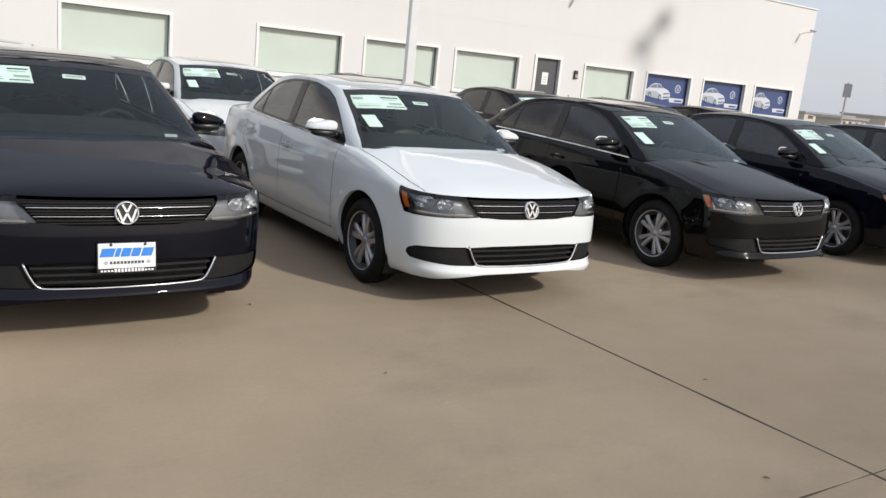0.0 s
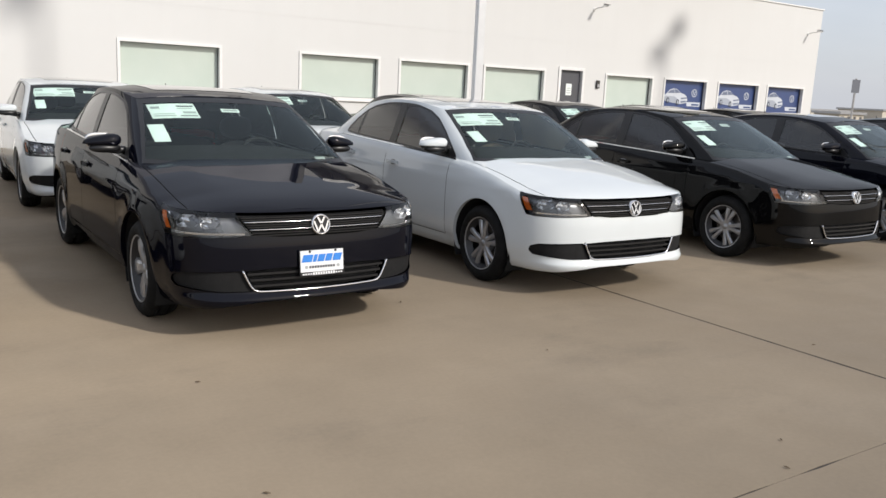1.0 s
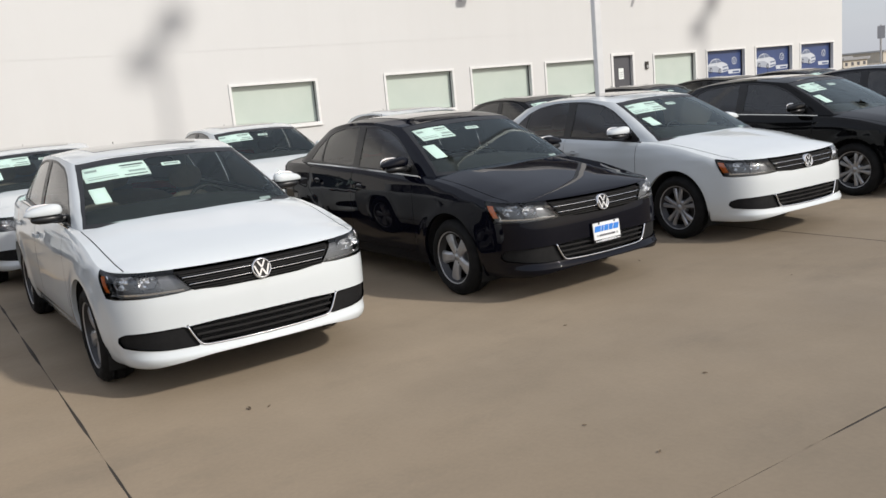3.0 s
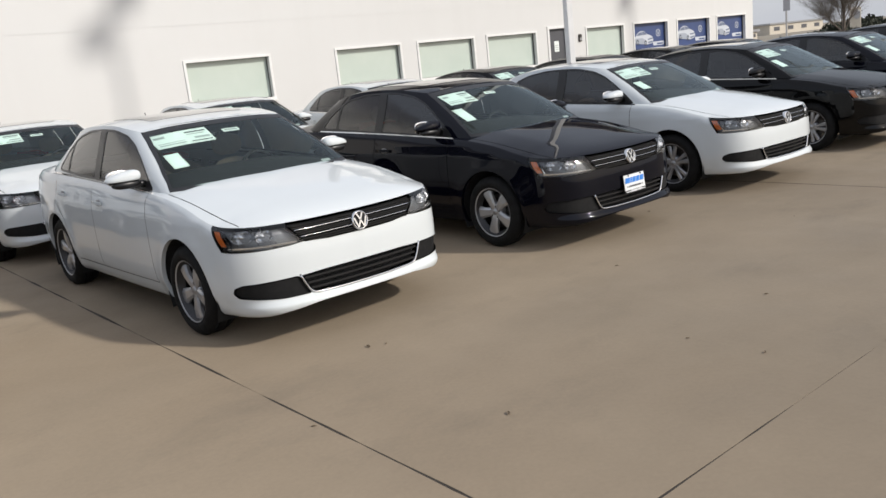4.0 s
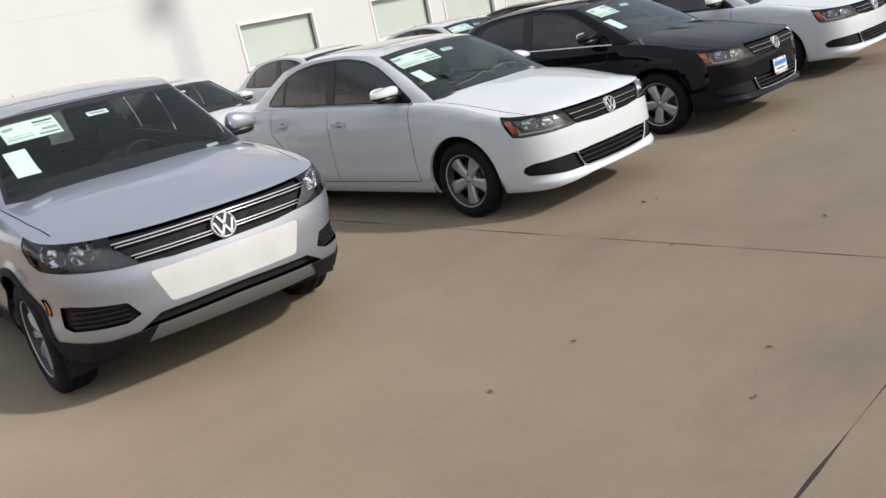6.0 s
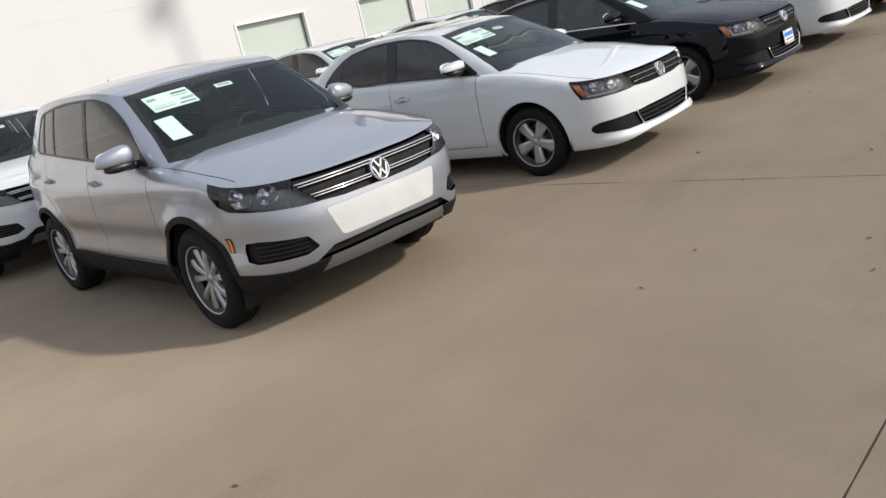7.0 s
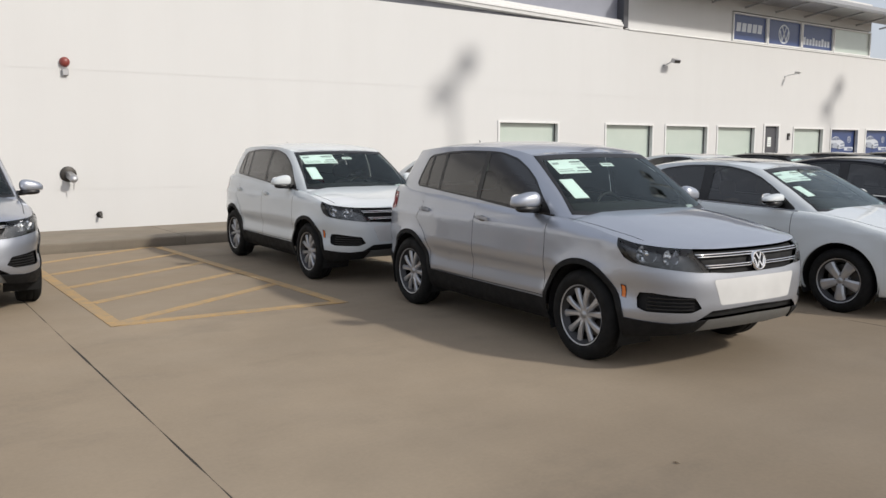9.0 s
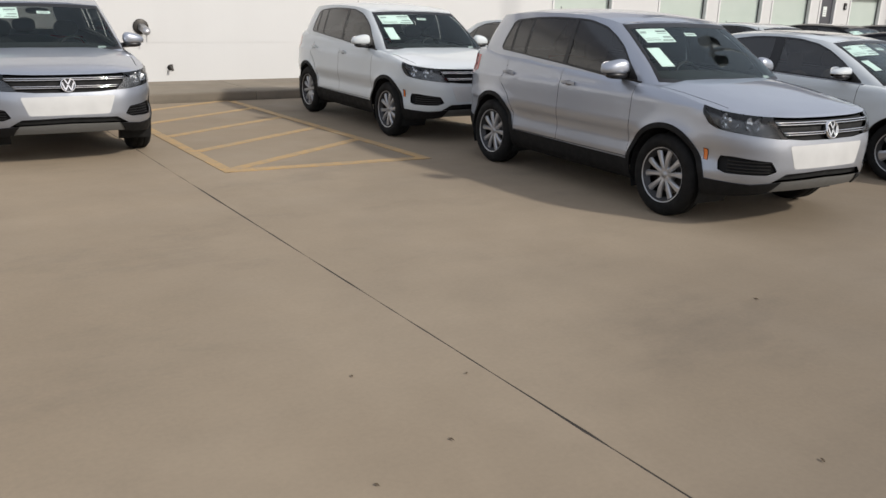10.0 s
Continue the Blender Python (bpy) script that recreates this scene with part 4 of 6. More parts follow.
    za = float(b.roofz(ya))
    part("antenna", join([blob(0, ya, za + .004, .018, .035, .014), sweep([(0, ya, za), (0, ya + .02, za + .045)], .007, .007, up=(0, 1, 0))]), TRIM, car, "short black roof antenna")

    # under the body
    zu = .20 if not suv else .30
    fl = [add_box(bmesh.new(), -.60, -.62 if not suv else -.30, zu, .60, wb + .75, .42, .02), add_box(bmesh.new(), -.74, .45, zu + .02, .74, wb - .45, zu + .14, .02), add_box(bmesh.new(), -.60, -.70 if not suv else -.60, zu + .06, .60, .30, .66 if not suv else .80)]
    part("underbody", join(fl), VOID, car)
    for cy in (0, wb):
        for sd in (1, -1):
            bm = bmesh.new()
            rows = [[bm.verts.new((x * sd, cy + (R + .012) * math.cos(a), hub + (R + .012) * math.sin(a))) for x in (.52, .858)] for a in np.linspace(radians(-25), radians(205), 25)]
            for A, B in zip(rows, rows[1:]):
                bm.faces.new((A[0], A[1], B[1], B[0]))
            part("wheel_liner", bm, VOID, car)

    # mirrors, handles, wipers
    mx, my, mz = k["mirror"]
    for sd in (1, -1):
        hd = blob(0, 0, 0, .122, .068, .047 if not suv else .070, 2.6, 24, 14)
        for v in hd.verts:
            v.co.y += .35 * v.co.x * .5
            v.co.z = v.co.z * (1 - .22 * v.co.x / .122) - .012 * (v.co.x / .115)
            v.co.z = max(v.co.z, -.018 if not suv else -.040)
        mm = Matrix.Translation((mx * sd, my, mz)) @ Matrix.Diagonal((sd, 1, 1, 1))
        ob = part("side_mirror", hd, paint, car, smooth=True, m=mm)
        if sd < 0:
            bmesh_flip(ob)
        foot = blob(0, 0, 0, .085, .040, .028)
        part("mirror_foot", foot, TRIM, ob, smooth=True, m=Matrix.Translation((-.115, .03, -.060 if not suv else -.072)))
        part("mirror_base", blob(0, 0, 0, .106, .066, .034, 2.4), TRIM, ob, smooth=True, m=Matrix.Translation((-.020, .0, -.044 if not suv else -.058)))
        part("mirror_glass", blob(0, 0, 0, .095, .004, .055, 3), CHROME, ob, smooth=True, m=Matrix.Translation((0, .072, 0)))
        for (hy, hz), (dsd, tag, door) in zip(k["handles"], [d for d in doors if d[0] == sd]):
            ss = np.linspace(b.sy(hy - .10), b.sy(hy + .10), 9)
            pts, nn = b.lower(ss, np.full(9, hz)), low.normal_at(ss, np.full(9, hz))
            bow = .012 + .022 * np.sin(np.linspace(0, math.pi, 9))
            part("handle", sweep([((p + n * q) * [sd, 1, 1]) for p, n, q in zip(pts, nn, bow)], .014, .026), paint, door)
            c = b.lower(np.array([b.sy(hy)]), np.array([hz]))[0]
            # No hollow is cut here: a darker blob paints the shade behind the handle.
            part("handle_recess", blob(c[0] * sd, c[1], c[2], .006, .055, .03, 2.2), TRIM if paint is not WHITE else HOUSING, door, smooth=True)
    for x0w, x1w in ((-.05, .56), (-.58, .02)):
        pts = []
        for t in np.linspace(0, 1, 10):
            x = lerp(x0w, x1w, t)
            s, v = b.front_sv(abs(x), .035 + .03 * t + .02 * abs(x))
            p = b.cabin(np.array([s]), np.array([v]))[0]
            n = cab.normal_at(s, v)[0]
            p = p + n * .014
            pts.append((p[0] * (1 if x >= 0 else -1), p[1], p[2]))
        part("wiper", sweep(pts, .014, .014), TRIM, car)

    # inside
    zf = .30 if not suv else .42
    yi = .74 if not suv else .72
    dash_z = (.90, .96) if not suv else (1.0, 1.06)
    part("dashboard", blob(0, yi - .12, dash_z[0] - .06, .70, .32, .15, 4), DASH, car, "dark dashboard behind the windscreen", True)
    part("parcel_shelf", box_bm(-.62, wb + .05, dash_z[0] + .02, .62, wb + .50, dash_z[0] + .05), DASH, car)
    wheel = lathe([(.165, -.014), (.180, -.014), (.187, 0), (.180, .014), (.165, .014), (.158, 0), (.165, -.014)], 28, 'y')
    part("steering_wheel", join([wheel, box_bm(-.165, -.012, -.02, .165, .012, .02), blob(0, 0, 0, .06, .03, .06)]), DASH, car, smooth=True, m=Matrix.Translation((.37, yi + .28, dash_z[0] + .02)) @ Matrix.Rotation(radians(-22), 4, 'X'))
    part("rear_view_mirror", blob(0, 1.0 if not suv else .92, 1.325 if not suv else 1.47, .12, .018, .035, 3), DASH, car, smooth=True)
    part("cabin_floor", box_bm(-.66, .6, .36, .66, 2.75, .40), DASH, car)
    for sd in (1, -1):
        part("door_lining", box_bm(.70 * sd - .02, .7, .40, .70 * sd + .02, 2.7, dash_z[0] + .02, .01), DASH, car)
    return car, b, cab, low


def bmesh_flip(ob):
    me = ob.data
    bm = bmesh.new()
    bm.from_mesh(me)
    bmesh.ops.reverse_faces(bm, faces=bm.faces)
    bm.to_mesh(me)
    bm.free()


def sticker(parent, b, cab, x0, v0, x1, v1, mat, name, off=-.006, label="", mats=None):
    """A sheet of paper inside the windscreen, following its curve."""
    bm = bmesh.new()
    n, mrows = 6, 3
    grid = []
    for j in range(mrows + 1):
        row = []
        for i in range(n + 1):
            x, v = x0 + (x1 - x0) * i / n, v0 + (v1 - v0) * j / mrows
            s, _ = b.front_sv(abs(x), v)
            p = b.cabin(np.array([s]), np.array([v]))[0] + cab.normal_at(s, v)[0] * off
            row.append(bm.verts.new((p[0] * (1 if x >= 0 else -1), p[1], p[2])))
        grid.append(row)
    for j in range(mrows):
        for i in range(n):
            bm.faces.new((grid[j][i], grid[j][i + 1], grid[j + 1][i + 1], grid[j + 1][i]))
    r = bmesh.ops.extrude_face_region(bm, geom=list(bm.faces))
    bmesh.ops.translate(bm, verts=[e for e in r["geom"] if isinstance(e, bmesh.types.BMVert)], vec=(0, .0012, -.0006))
    bmesh.ops.recalc_face_normals(bm, faces=bm.faces)
    return part(name, bm, mat, parent, label)


def window_papers(car, b, cab, wide, small):
    """The price sheet, the smaller paper below it, the stock tag and the inspection label."""
    x_a, x_b = wide
    fx = lambda x: x_a + (x + .565) / .445 * (x_b - x_a)
    p = sticker(car, b, cab, x_a, .70, x_b, .91, PAPER, "price_sheet", label="printed price sheet inside the windscreen")
    for x0, v0, x1, v1, mt in ((-.30, .86, -.14, .875, INK), (-.30, .83, -.16, .838, PAPER_GREY), (-.26, .765, -.14, .79, PAPER_GREY), (-.30, .725, -.14, .735, INK), (-.54, .84, -.46, .87, PAPER_GREY), (-.54, .73, -.34, .74, PAPER_GREY), (-.54, .76, -.34, .766, PAPER_GREY)):
        sticker(p, b, cab, fx(x0), v0, fx(x1), v1, mt, "print", off=-.0035)
    sticker(car, b, cab, *small, PAPER, "paper_sheet", label="small white paper inside the windscreen")
    t = sticker(car, b, cab, -.03, .79, .11, .84, PAPER, "stock_tag", label="small white stock tag with a printed bar")
    sticker(t, b, cab, -.012, .806, .092, .825, PAPER_GREY, "print", off=-.0035)
    sticker(car, b, cab, .50, .14, .585, .175, PAPER_GREY, "inspection_label", label="small printed label in the windscreen corner")


def set_paint(car, old, paint):
    for o in car.children_recursive:
        for sl in o.material_slots:
            if sl.material is old:
                sl.link = 'OBJECT'
                sl.material = paint


def finish_car(src, k, at, paint, wheel, seats, label, group, front_only=False):
    """A copy of the body at its place, repainted, with its own wheels and seats."""
    x, y, turn = at
    car = copy_thing(src, pose(x, y, 0, 0, 0, turn))
    set_paint(car, WHITE, paint)
    for cy in (0, k["wb"]):
        for sd in (1, -1):
            e = new("wheel")
            e.parent = car
            spin = random.uniform(0, 360)
            e.matrix_basis = Matrix.Translation((k["track"] * sd, cy, k["hub"])) @ Matrix.Rotation(radians(0 if sd > 0 else 180), 4, 'Z') @ Matrix.Rotation(radians(spin), 4, 'X')
            give_parts(wheel, e)
    bb, cc = (sb, scab) if k is SEDAN else (ub, ucab)
    wide = (-.60, -.14) if paint is WHITE else (-.56, -.22)
    small = random.choice(((-.60, .42, -.485, .60), (-.62, .38, -.51, .62), (-.61, .40, -.50, .61))) if k is SEDAN else (-.62, .34, -.49, .62)
    window_papers(car, bb, cc, wide, small)
    zs = .34 if k is SEDAN else .46
    for sx_ in (-.37, .37):
        seat(car, sx_, 1.12 if k is SEDAN else 1.08, zs, seats)
    seat(car, 0, 2.15 if k is SEDAN else 2.05, zs, seats, 1.2)
    return tagged(car, label, "car", group)


# ---- the place: ground, kerb, wall ----
def concrete(name, col, stain=0.35, scale=1.0):
    m, t, p = nodes(name)
    big = ramp(t, noise_tex(t, 0.35 * scale, 5, 0.6), [(0.30, 0.0), (0.72, 1.0)])
    streak = ramp(t, noise_tex(t, 0.32 * scale, 5, 0.55, stretch=(1.0, 0.45, 1.0)), [(0.42, 0.0), (0.75, 1.0)])
    fine = ramp(t, noise_tex(t, 38 * scale, 3), [(0.3, 0.0), (0.7, 1.0)])
    spots = ramp(t, noise_tex(t, 5.5 * scale, 4, 0.7), [(0.66, 0.0), (0.74, 1.0)])
    c = mix(t, big, tuple(v * 0.80 for v in col), tuple(v * 1.12 for v in col))
    c = mix(t, streak, c, tuple(v * s for v, s in zip(col, (0.86, 0.84, 0.82))))
    mott = ramp(t, noise_tex(t, 2.4 * scale, 6, 0.65), [(0.30, 0.955), (0.70, 1.035)])
    c = mix(t, 1.0, c, mott, 'MULTIPLY')
    sweep_ = ramp(t, noise_tex(t, 0.55 * scale, 4, 0.6, stretch=(0.22, 1.0, 1.0)), [(0.38, 0.0), (0.68, 1.0)])
    c = mix(t, 1.0, c, mix(t, sweep_, (1.03, 1.03, 1.03), (0.93, 0.94, 0.955)), 'MULTIPLY')
    smear = ramp(t, noise_tex(t, 0.8 * scale, 7, 0.68, stretch=(0.7, 1.25, 1.0)), [(0.54, 0.0), (0.70, 1.0)])
    c = mix(t, 1.0, c, mix(t, smear, (1.0, 1.0, 1.0), (0.84, 0.845, 0.86)), 'MULTIPLY')
    c2 = mix(t, 0.035, c, fine, 'OVERLAY')
    c3 = mix(t, spots, c2, tuple(v * 0.82 for v in col))
    t.links.new(mix(t, stain, c2, c3), p.inputs["Base Color"])
    t.links.new(ramp(t, noise_tex(t, 1.3 * scale, 5), [(0.3, 0.62), (0.7, 0.86)]), p.inputs["Roughness"])
    p.inputs["Specular IOR Level"].default_value = 0.2
    p.inputs["Diffuse Roughness"].default_value = 0.55
    bump(t, p, noise_tex(t, 60 * scale, 3), 0.05, 0.004)
    return m


SLAB = concrete("tan concrete", (0.280, 0.226, 0.164))
KERB = concrete("grey-tan kerb concrete", (0.235, 0.20, 0.155), 0.9, 1.6)
EARTH = concrete("distant pavement", (0.30, 0.26, 0.20), 0.3, 0.2)
SEAL = plain("dark joint filler", (0.035, 0.028, 0.022), 0.9, scale=8)


def stucco():
    m, t, p = nodes("white painted stucco")
    big = noise_tex(t, 0.5, 5, 0.6)
    drip = ramp(t, noise_tex(t, 1.2, 5, 0.6, stretch=(1.6, 1.0, 0.12)), [(0.45, 0.0), (0.8, 1.0)])
    c = mix(t, big, (0.648, 0.643, 0.63), (0.69, 0.685, 0.672))
    t.links.new(mix(t, drip, c, (0.655, 0.649, 0.635)), p.inputs["Base Color"])
    p.inputs["Roughness"].default_value = 0.85
    bump(t, p, noise_tex(t, 90, 4), 0.2, 0.006)
    return m


STUCCO = stucco()
FRAME = plain("white window frame", (0.78, 0.775, 0.76), 0.4, scale=10)


def window_glass():
    """Pale green reflective glass with blinds close behind it."""
    m, t, p = nodes("pale green office glass")
    f = noise_tex(t, 1.4, 4, 0.55)
    t.links.new(mix(t, f, (0.47, 0.55, 0.49), (0.58, 0.64, 0.58)), p.inputs["Base Color"])
    p.inputs["Roughness"].default_value, p.inputs["Coat Weight"].default_value, p.inputs["Coat Roughness"].default_value = 0.35, 1.0, 0.02
    return m


WGLASS = window_glass()
POSTER_BLUE = plain("blue poster print", (0.038, 0.066, 0.185), 0.35, coat=0.3, scale=4)
POSTER_PALE = plain("white poster print", (0.58, 0.61, 0.66), 0.35, coat=0.3, scale=4)
POSTER_SHADE = plain("pale grey poster print", (0.36, 0.39, 0.45), 0.35, coat=0.3, scale=4)
POSTER_GREY = plain("grey poster print", (0.16, 0.19, 0.27), 0.35, coat=0.3, scale=4)
POSTER_DARK = plain("dark poster print", (0.025, 0.03, 0.045), 0.35, coat=0.3, scale=4)
DOORGREY = plain("dark grey door", (0.085, 0.085, 0.095), 0.4)
POLE = plain("light grey painted steel", (0.68, 0.68, 0.68), 0.45, 0.1, scale=6)
GALV = plain("galvanised steel", (0.45, 0.45, 0.46), 0.4, 0.8, scale=12)
RED = plain("red painted metal", (0.24, 0.05, 0.04), 0.4)
DARKMETAL = plain("dark cast iron", (0.06, 0.055, 0.05), 0.5, 0.5)
WALL_Y = 16.352


def structure(name, bm, mat, label="", parent=None, smooth=False):
    ob = new(name, mesh_of(name, bm, mat, smooth))
    if parent is not None:
        ob.parent = parent
        if label:
            tagged(ob, label)
    else:
        tagged(ob, label, kind="structure")
    return ob


structure("ground", box_bm(-900, -900, -0.40, 900, 900, -0.030), EARTH, "wide tan pavement reaching the horizon")
pavement = structure("pavement", box_bm(-46, -36.5, -0.034, 42, 14.27, -0.0018), SEAL, "tan concrete car park slabs with dark joints")
rng = random.Random(4)
XJ = [-45.9, -39.7, -33.6, -27.4, -21.3, -15.1, -8.955, -2.775, 3.755, 10.0, 16.25, 22.5, 28.75, 35.0, 41.2]
YJ = [-36.0, -23.5, -11.0, 1.50, 14.26]


def slab_edge(x0, y0, x1, y1, amp):
    n = max(2, int(math.hypot(x1 - x0, y1 - y0) / 0.16))
    pts = []
    for i in range(n):
        t = i / n
        w = amp * (noise.noise(Vector((x0 + (x1 - x0) * t, y0 + (y1 - y0) * t, 3.3)) * 2.3) + 0.6 * noise.noise(Vector((x0 + (x1 - x0) * t, y0 + (y1 - y0) * t, 9.1)) * 8))
        d = Vector((y0 - y1, x1 - x0)).normalized()
        pts.append((x0 + (x1 - x0) * t + d.x * w, y0 + (y1 - y0) * t + d.y * w))
    return pts


def skew(x, y):
    """The joints run slightly askew to the wall."""
    f = min(1.0, max(0.15, (x + 8.9) / 6.1), max(0.0, (38 - x) / 10))
    return 0.03 * f - 0.022 * f * (max(y, -11.0) - 1.5)


def slab(x0, y0, x1, y1):
    """One poured slab: flat top, slightly rounded and crumbled edge."""
    gy = 0.005
    gap = lambda x: 0.011 if abs(x - 3.755) < .01 else 0.005
    g0, g1 = gap(x0), gap(x1)
    loop = []
    for a in ((x0 + g0, y0 + gy, x1 - g1, y0 + gy), (x1 - g1, y0 + gy, x1 - g1, y1 - gy), (x1 - g1, y1 - gy, x0 + g0, y1 - gy), (x0 + g0, y1 - gy, x0 + g0, y0 + gy)):
        loop += slab_edge(*a, 0.008)
    loop = [(px + skew(px, py), py + 0.018 * (min(15, max(-15, px)) + 2.3) * min(1, max(0, (14.26 - py) / 8)) * min(1, (py + 36) / 12)) for px, py in loop]
    cx, cy = (x0 + x1) / 2, (y0 + y1) / 2
    bm = bmesh.new()
    rows = []
    for inset_, z in ((0.0, -0.03), (0.0, -0.001), (0.001, 0.0)):
        rows.append([bm.verts.new((px - math.copysign(inset_, px - cx), py - math.copysign(inset_, py - cy), z)) for px, py in loop])
    k = len(loop)
    for A, B in zip(rows, rows[1:]):
        for i in range(k):
            bm.faces.new((A[i], A[(i + 1) % k], B[(i + 1) % k], B[i]))
    bm.faces.new(rows[-1])
    return bm


# ---- building ----
WINDOWS = [(2.29, 4.27), (5.95, 7.87), (8.37, 10.30), (10.73, 12.65), (14.74, 16.55)]
POSTERS = [(17.00, 18.82), (19.30, 21.22), (21.62, 23.50)]
Z0, Z1 = 1.265, 2.225
DOOR = (13.10, 13.97, 0.15, 2.31)
openings = [(a, Z0, c, Z1) for a, c in WINDOWS + POSTERS] + [(DOOR[0], DOOR[2], DOOR[1], DOOR[3])]


def wall_band(z0, z1, x0, x1, thick=0.22):
    """A strip of wall between two joints, with the openings cut through."""
    xs = sorted({x0, x1} | {v for o in openings for v in (o[0], o[2])} | set(np.arange(math.ceil(x0), x1, 2.0)))
    zs = sorted({z0, z1} | {v for o in openings for v in (o[1], o[3]) if z0 < v < z1})
    solid = lambda cx, cz: z0 < cz < z1 and x0 < cx < x1 and not any(o[0] < cx < o[2] and o[1] < cz < o[3] for o in openings)
    bm = bmesh.new()
    q = lambda *p: bm.faces.new([bm.verts.new(v) for v in p])
    ya, yb = WALL_Y, WALL_Y + thick
    for i, (a, c) in enumerate(zip(xs, xs[1:])):
        for d, e in zip(zs, zs[1:]):
            if not solid((a + c) / 2, (d + e) / 2):
                continue
            q((a, ya, d), (c, ya, d), (c, ya, e), (a, ya, e))
            q((c, yb, d), (a, yb, d), (a, yb, e), (c, yb, e))
            zi, xi = (d + e) / 2, (a + c) / 2
            if not solid(c + .01, zi):
                q((c, ya, d), (c, yb, d), (c, yb, e), (c, ya, e))
            if not solid(a - .01, zi):
                q((a, yb, d), (a, ya, d), (a, ya, e), (a, yb, e))
            if not solid(xi, e + .01):
                q((a, ya, e), (c, ya, e), (c, yb, e), (a, yb, e))
            if not solid(xi, d - .01):
                q((a, yb, d), (c, yb, d), (c, ya, d), (a, ya, d))
    bmesh.ops.remove_doubles(bm, verts=bm.verts, dist=1e-4)
    return bm


wall = structure("wall_1", wall_band(0.0, 0.848, -46, 24.0), STUCCO, "white stucco building wall")
structure("wall_band", wall_band(0.852, 2.928, -46, 24.0), STUCCO, parent=wall)
structure("wall_band", wall_band(2.932, 4.70, -46, 24.0), STUCCO, parent=wall)
structure("wall_backing", join([box_bm(-46, WALL_Y + .005, .84, 2.2, WALL_Y + .05, .864), box_bm(-46, WALL_Y + .005, 2.92, 24, WALL_Y + .05, 2.94), box_bm(2.2, WALL_Y + .005, .84, 13.0, WALL_Y + .05, .864), box_bm(14.1, WALL_Y + .005, .84, 24, WALL_Y + .05, .864)]), STUCCO, parent=wall)
structure("wall_2", box_bm(23.78, WALL_Y + .221, 0, 24.0, 46, 4.70), STUCCO, "white stucco end wall of the building")
structure("wall_3", box_bm(-46, 45.8, 0, 23.77, 46, 4.70), STUCCO, "white stucco rear wall of the building")
structure("roof_1", box_bm(-46, WALL_Y + .225, 4.62, 23.77, 45.79, 4.69), EARTH, "flat roof behind the parapet")
structure("interior_floor", box_bm(-46, WALL_Y + .225, 0.05, 23.77, 45.79, 0.12), EARTH, "plain floor inside the building")
structure("trim", box_bm(6.75, WALL_Y - .03, 4.702, 24.05, WALL_Y + .25, 4.745, .008), FRAME, "white metal coping along the parapet")

# upper storey: white panels, glass band with blue banners, metal canopy, sloped ledge
structure("wall_4", box_bm(6.76, WALL_Y + .10, 4.747, 11.38, WALL_Y + .32, 6.6), STUCCO, "white upper wall under the canopy")
structure("wall_5", box_bm(11.38, WALL_Y + .10, 5.66, 19.45, WALL_Y + .32, 6.6), STUCCO, "white upper wall over the window band")
structure("wall_6", box_bm(11.38, WALL_Y + .22, 4.747, 19.45, WALL_Y + .30, 5.66), DOORGREY, "dark upper wall behind the glass band")


def frame_box(x0, z0, x1, z1, y, w, d):
    """A rectangular frame of four mitred bars as one mesh."""
    bm = bmesh.new()
    o = [(x0, z0), (x1, z0), (x1, z1), (x0, z1)]
    i = [(x0 + w, z0 + w), (x1 - w, z0 + w), (x1 - w, z1 - w), (x0 + w, z1 - w)]
    V = lambda pts, yy: [bm.verts.new((px, yy, pz)) for px, pz in pts]
    of, inf, ob_, ib = V(o, y), V(i, y), V(o, y + d), V(i, y + d)
    for k in range(4):
        n = (k + 1) % 4
        bm.faces.new((of[k], of[n], inf[n], inf[k]))
        bm.faces.new((inf[k], inf[n], ib[n], ib[k]))
        bm.faces.new((of[n], of[k], ob_[k], ob_[n]))
        bm.faces.new((ib[k], ib[n], ob_[n], ob_[k]))
    bmesh.ops.recalc_face_normals(bm, faces=bm.faces)
    return bm


def window(name, x0, z0, x1, z1, glass, label, sill=True):
    """A fixed window: white frame, recessed pane, thin sill."""
    w = structure(name, frame_box(x0 - .012, z0 - .012, x1 + .012, z1 + .012, WALL_Y - .022, .055, .20), FRAME, label)
    structure("pane", box_bm(x0 + .03, WALL_Y + .115, z0 + .03, x1 - .03, WALL_Y + .125, z1 - .03), glass, parent=w)
    structure("glazing_bead", frame_box(x0 + .032, z0 + .032, x1 - .032, z1 - .032, WALL_Y + .085, .018, .028), DARKMETAL, parent=w)
    if sill:
        structure("window_sill", box_bm(x0 - .03, WALL_Y - .045, z0 - .045, x1 + .03, WALL_Y - .001, z0 - .014, .006), FRAME, parent=w)
    return w


for i, (a, c) in enumerate(WINDOWS):
    window("window_%d" % (i + 1), a, Z0, c, Z1, WGLASS, "white-framed office window with pale green glass")


def flat_shape(pts, y, thick=.003):
    bm = bmesh.new()
    f = bm.faces.new([bm.verts.new((px, y, pz)) for px, pz in pts])
    bmesh.ops.triangulate(bm, faces=[f])
    r = bmesh.ops.extrude_face_region(bm, geom=list(bm.faces))
    bmesh.ops.translate(bm, verts=[e for e in r["geom"] if isinstance(e, bmesh.types.BMVert)], vec=(0, thick, 0))
    bmesh.ops.recalc_face_normals(bm, faces=bm.faces)
    return bm


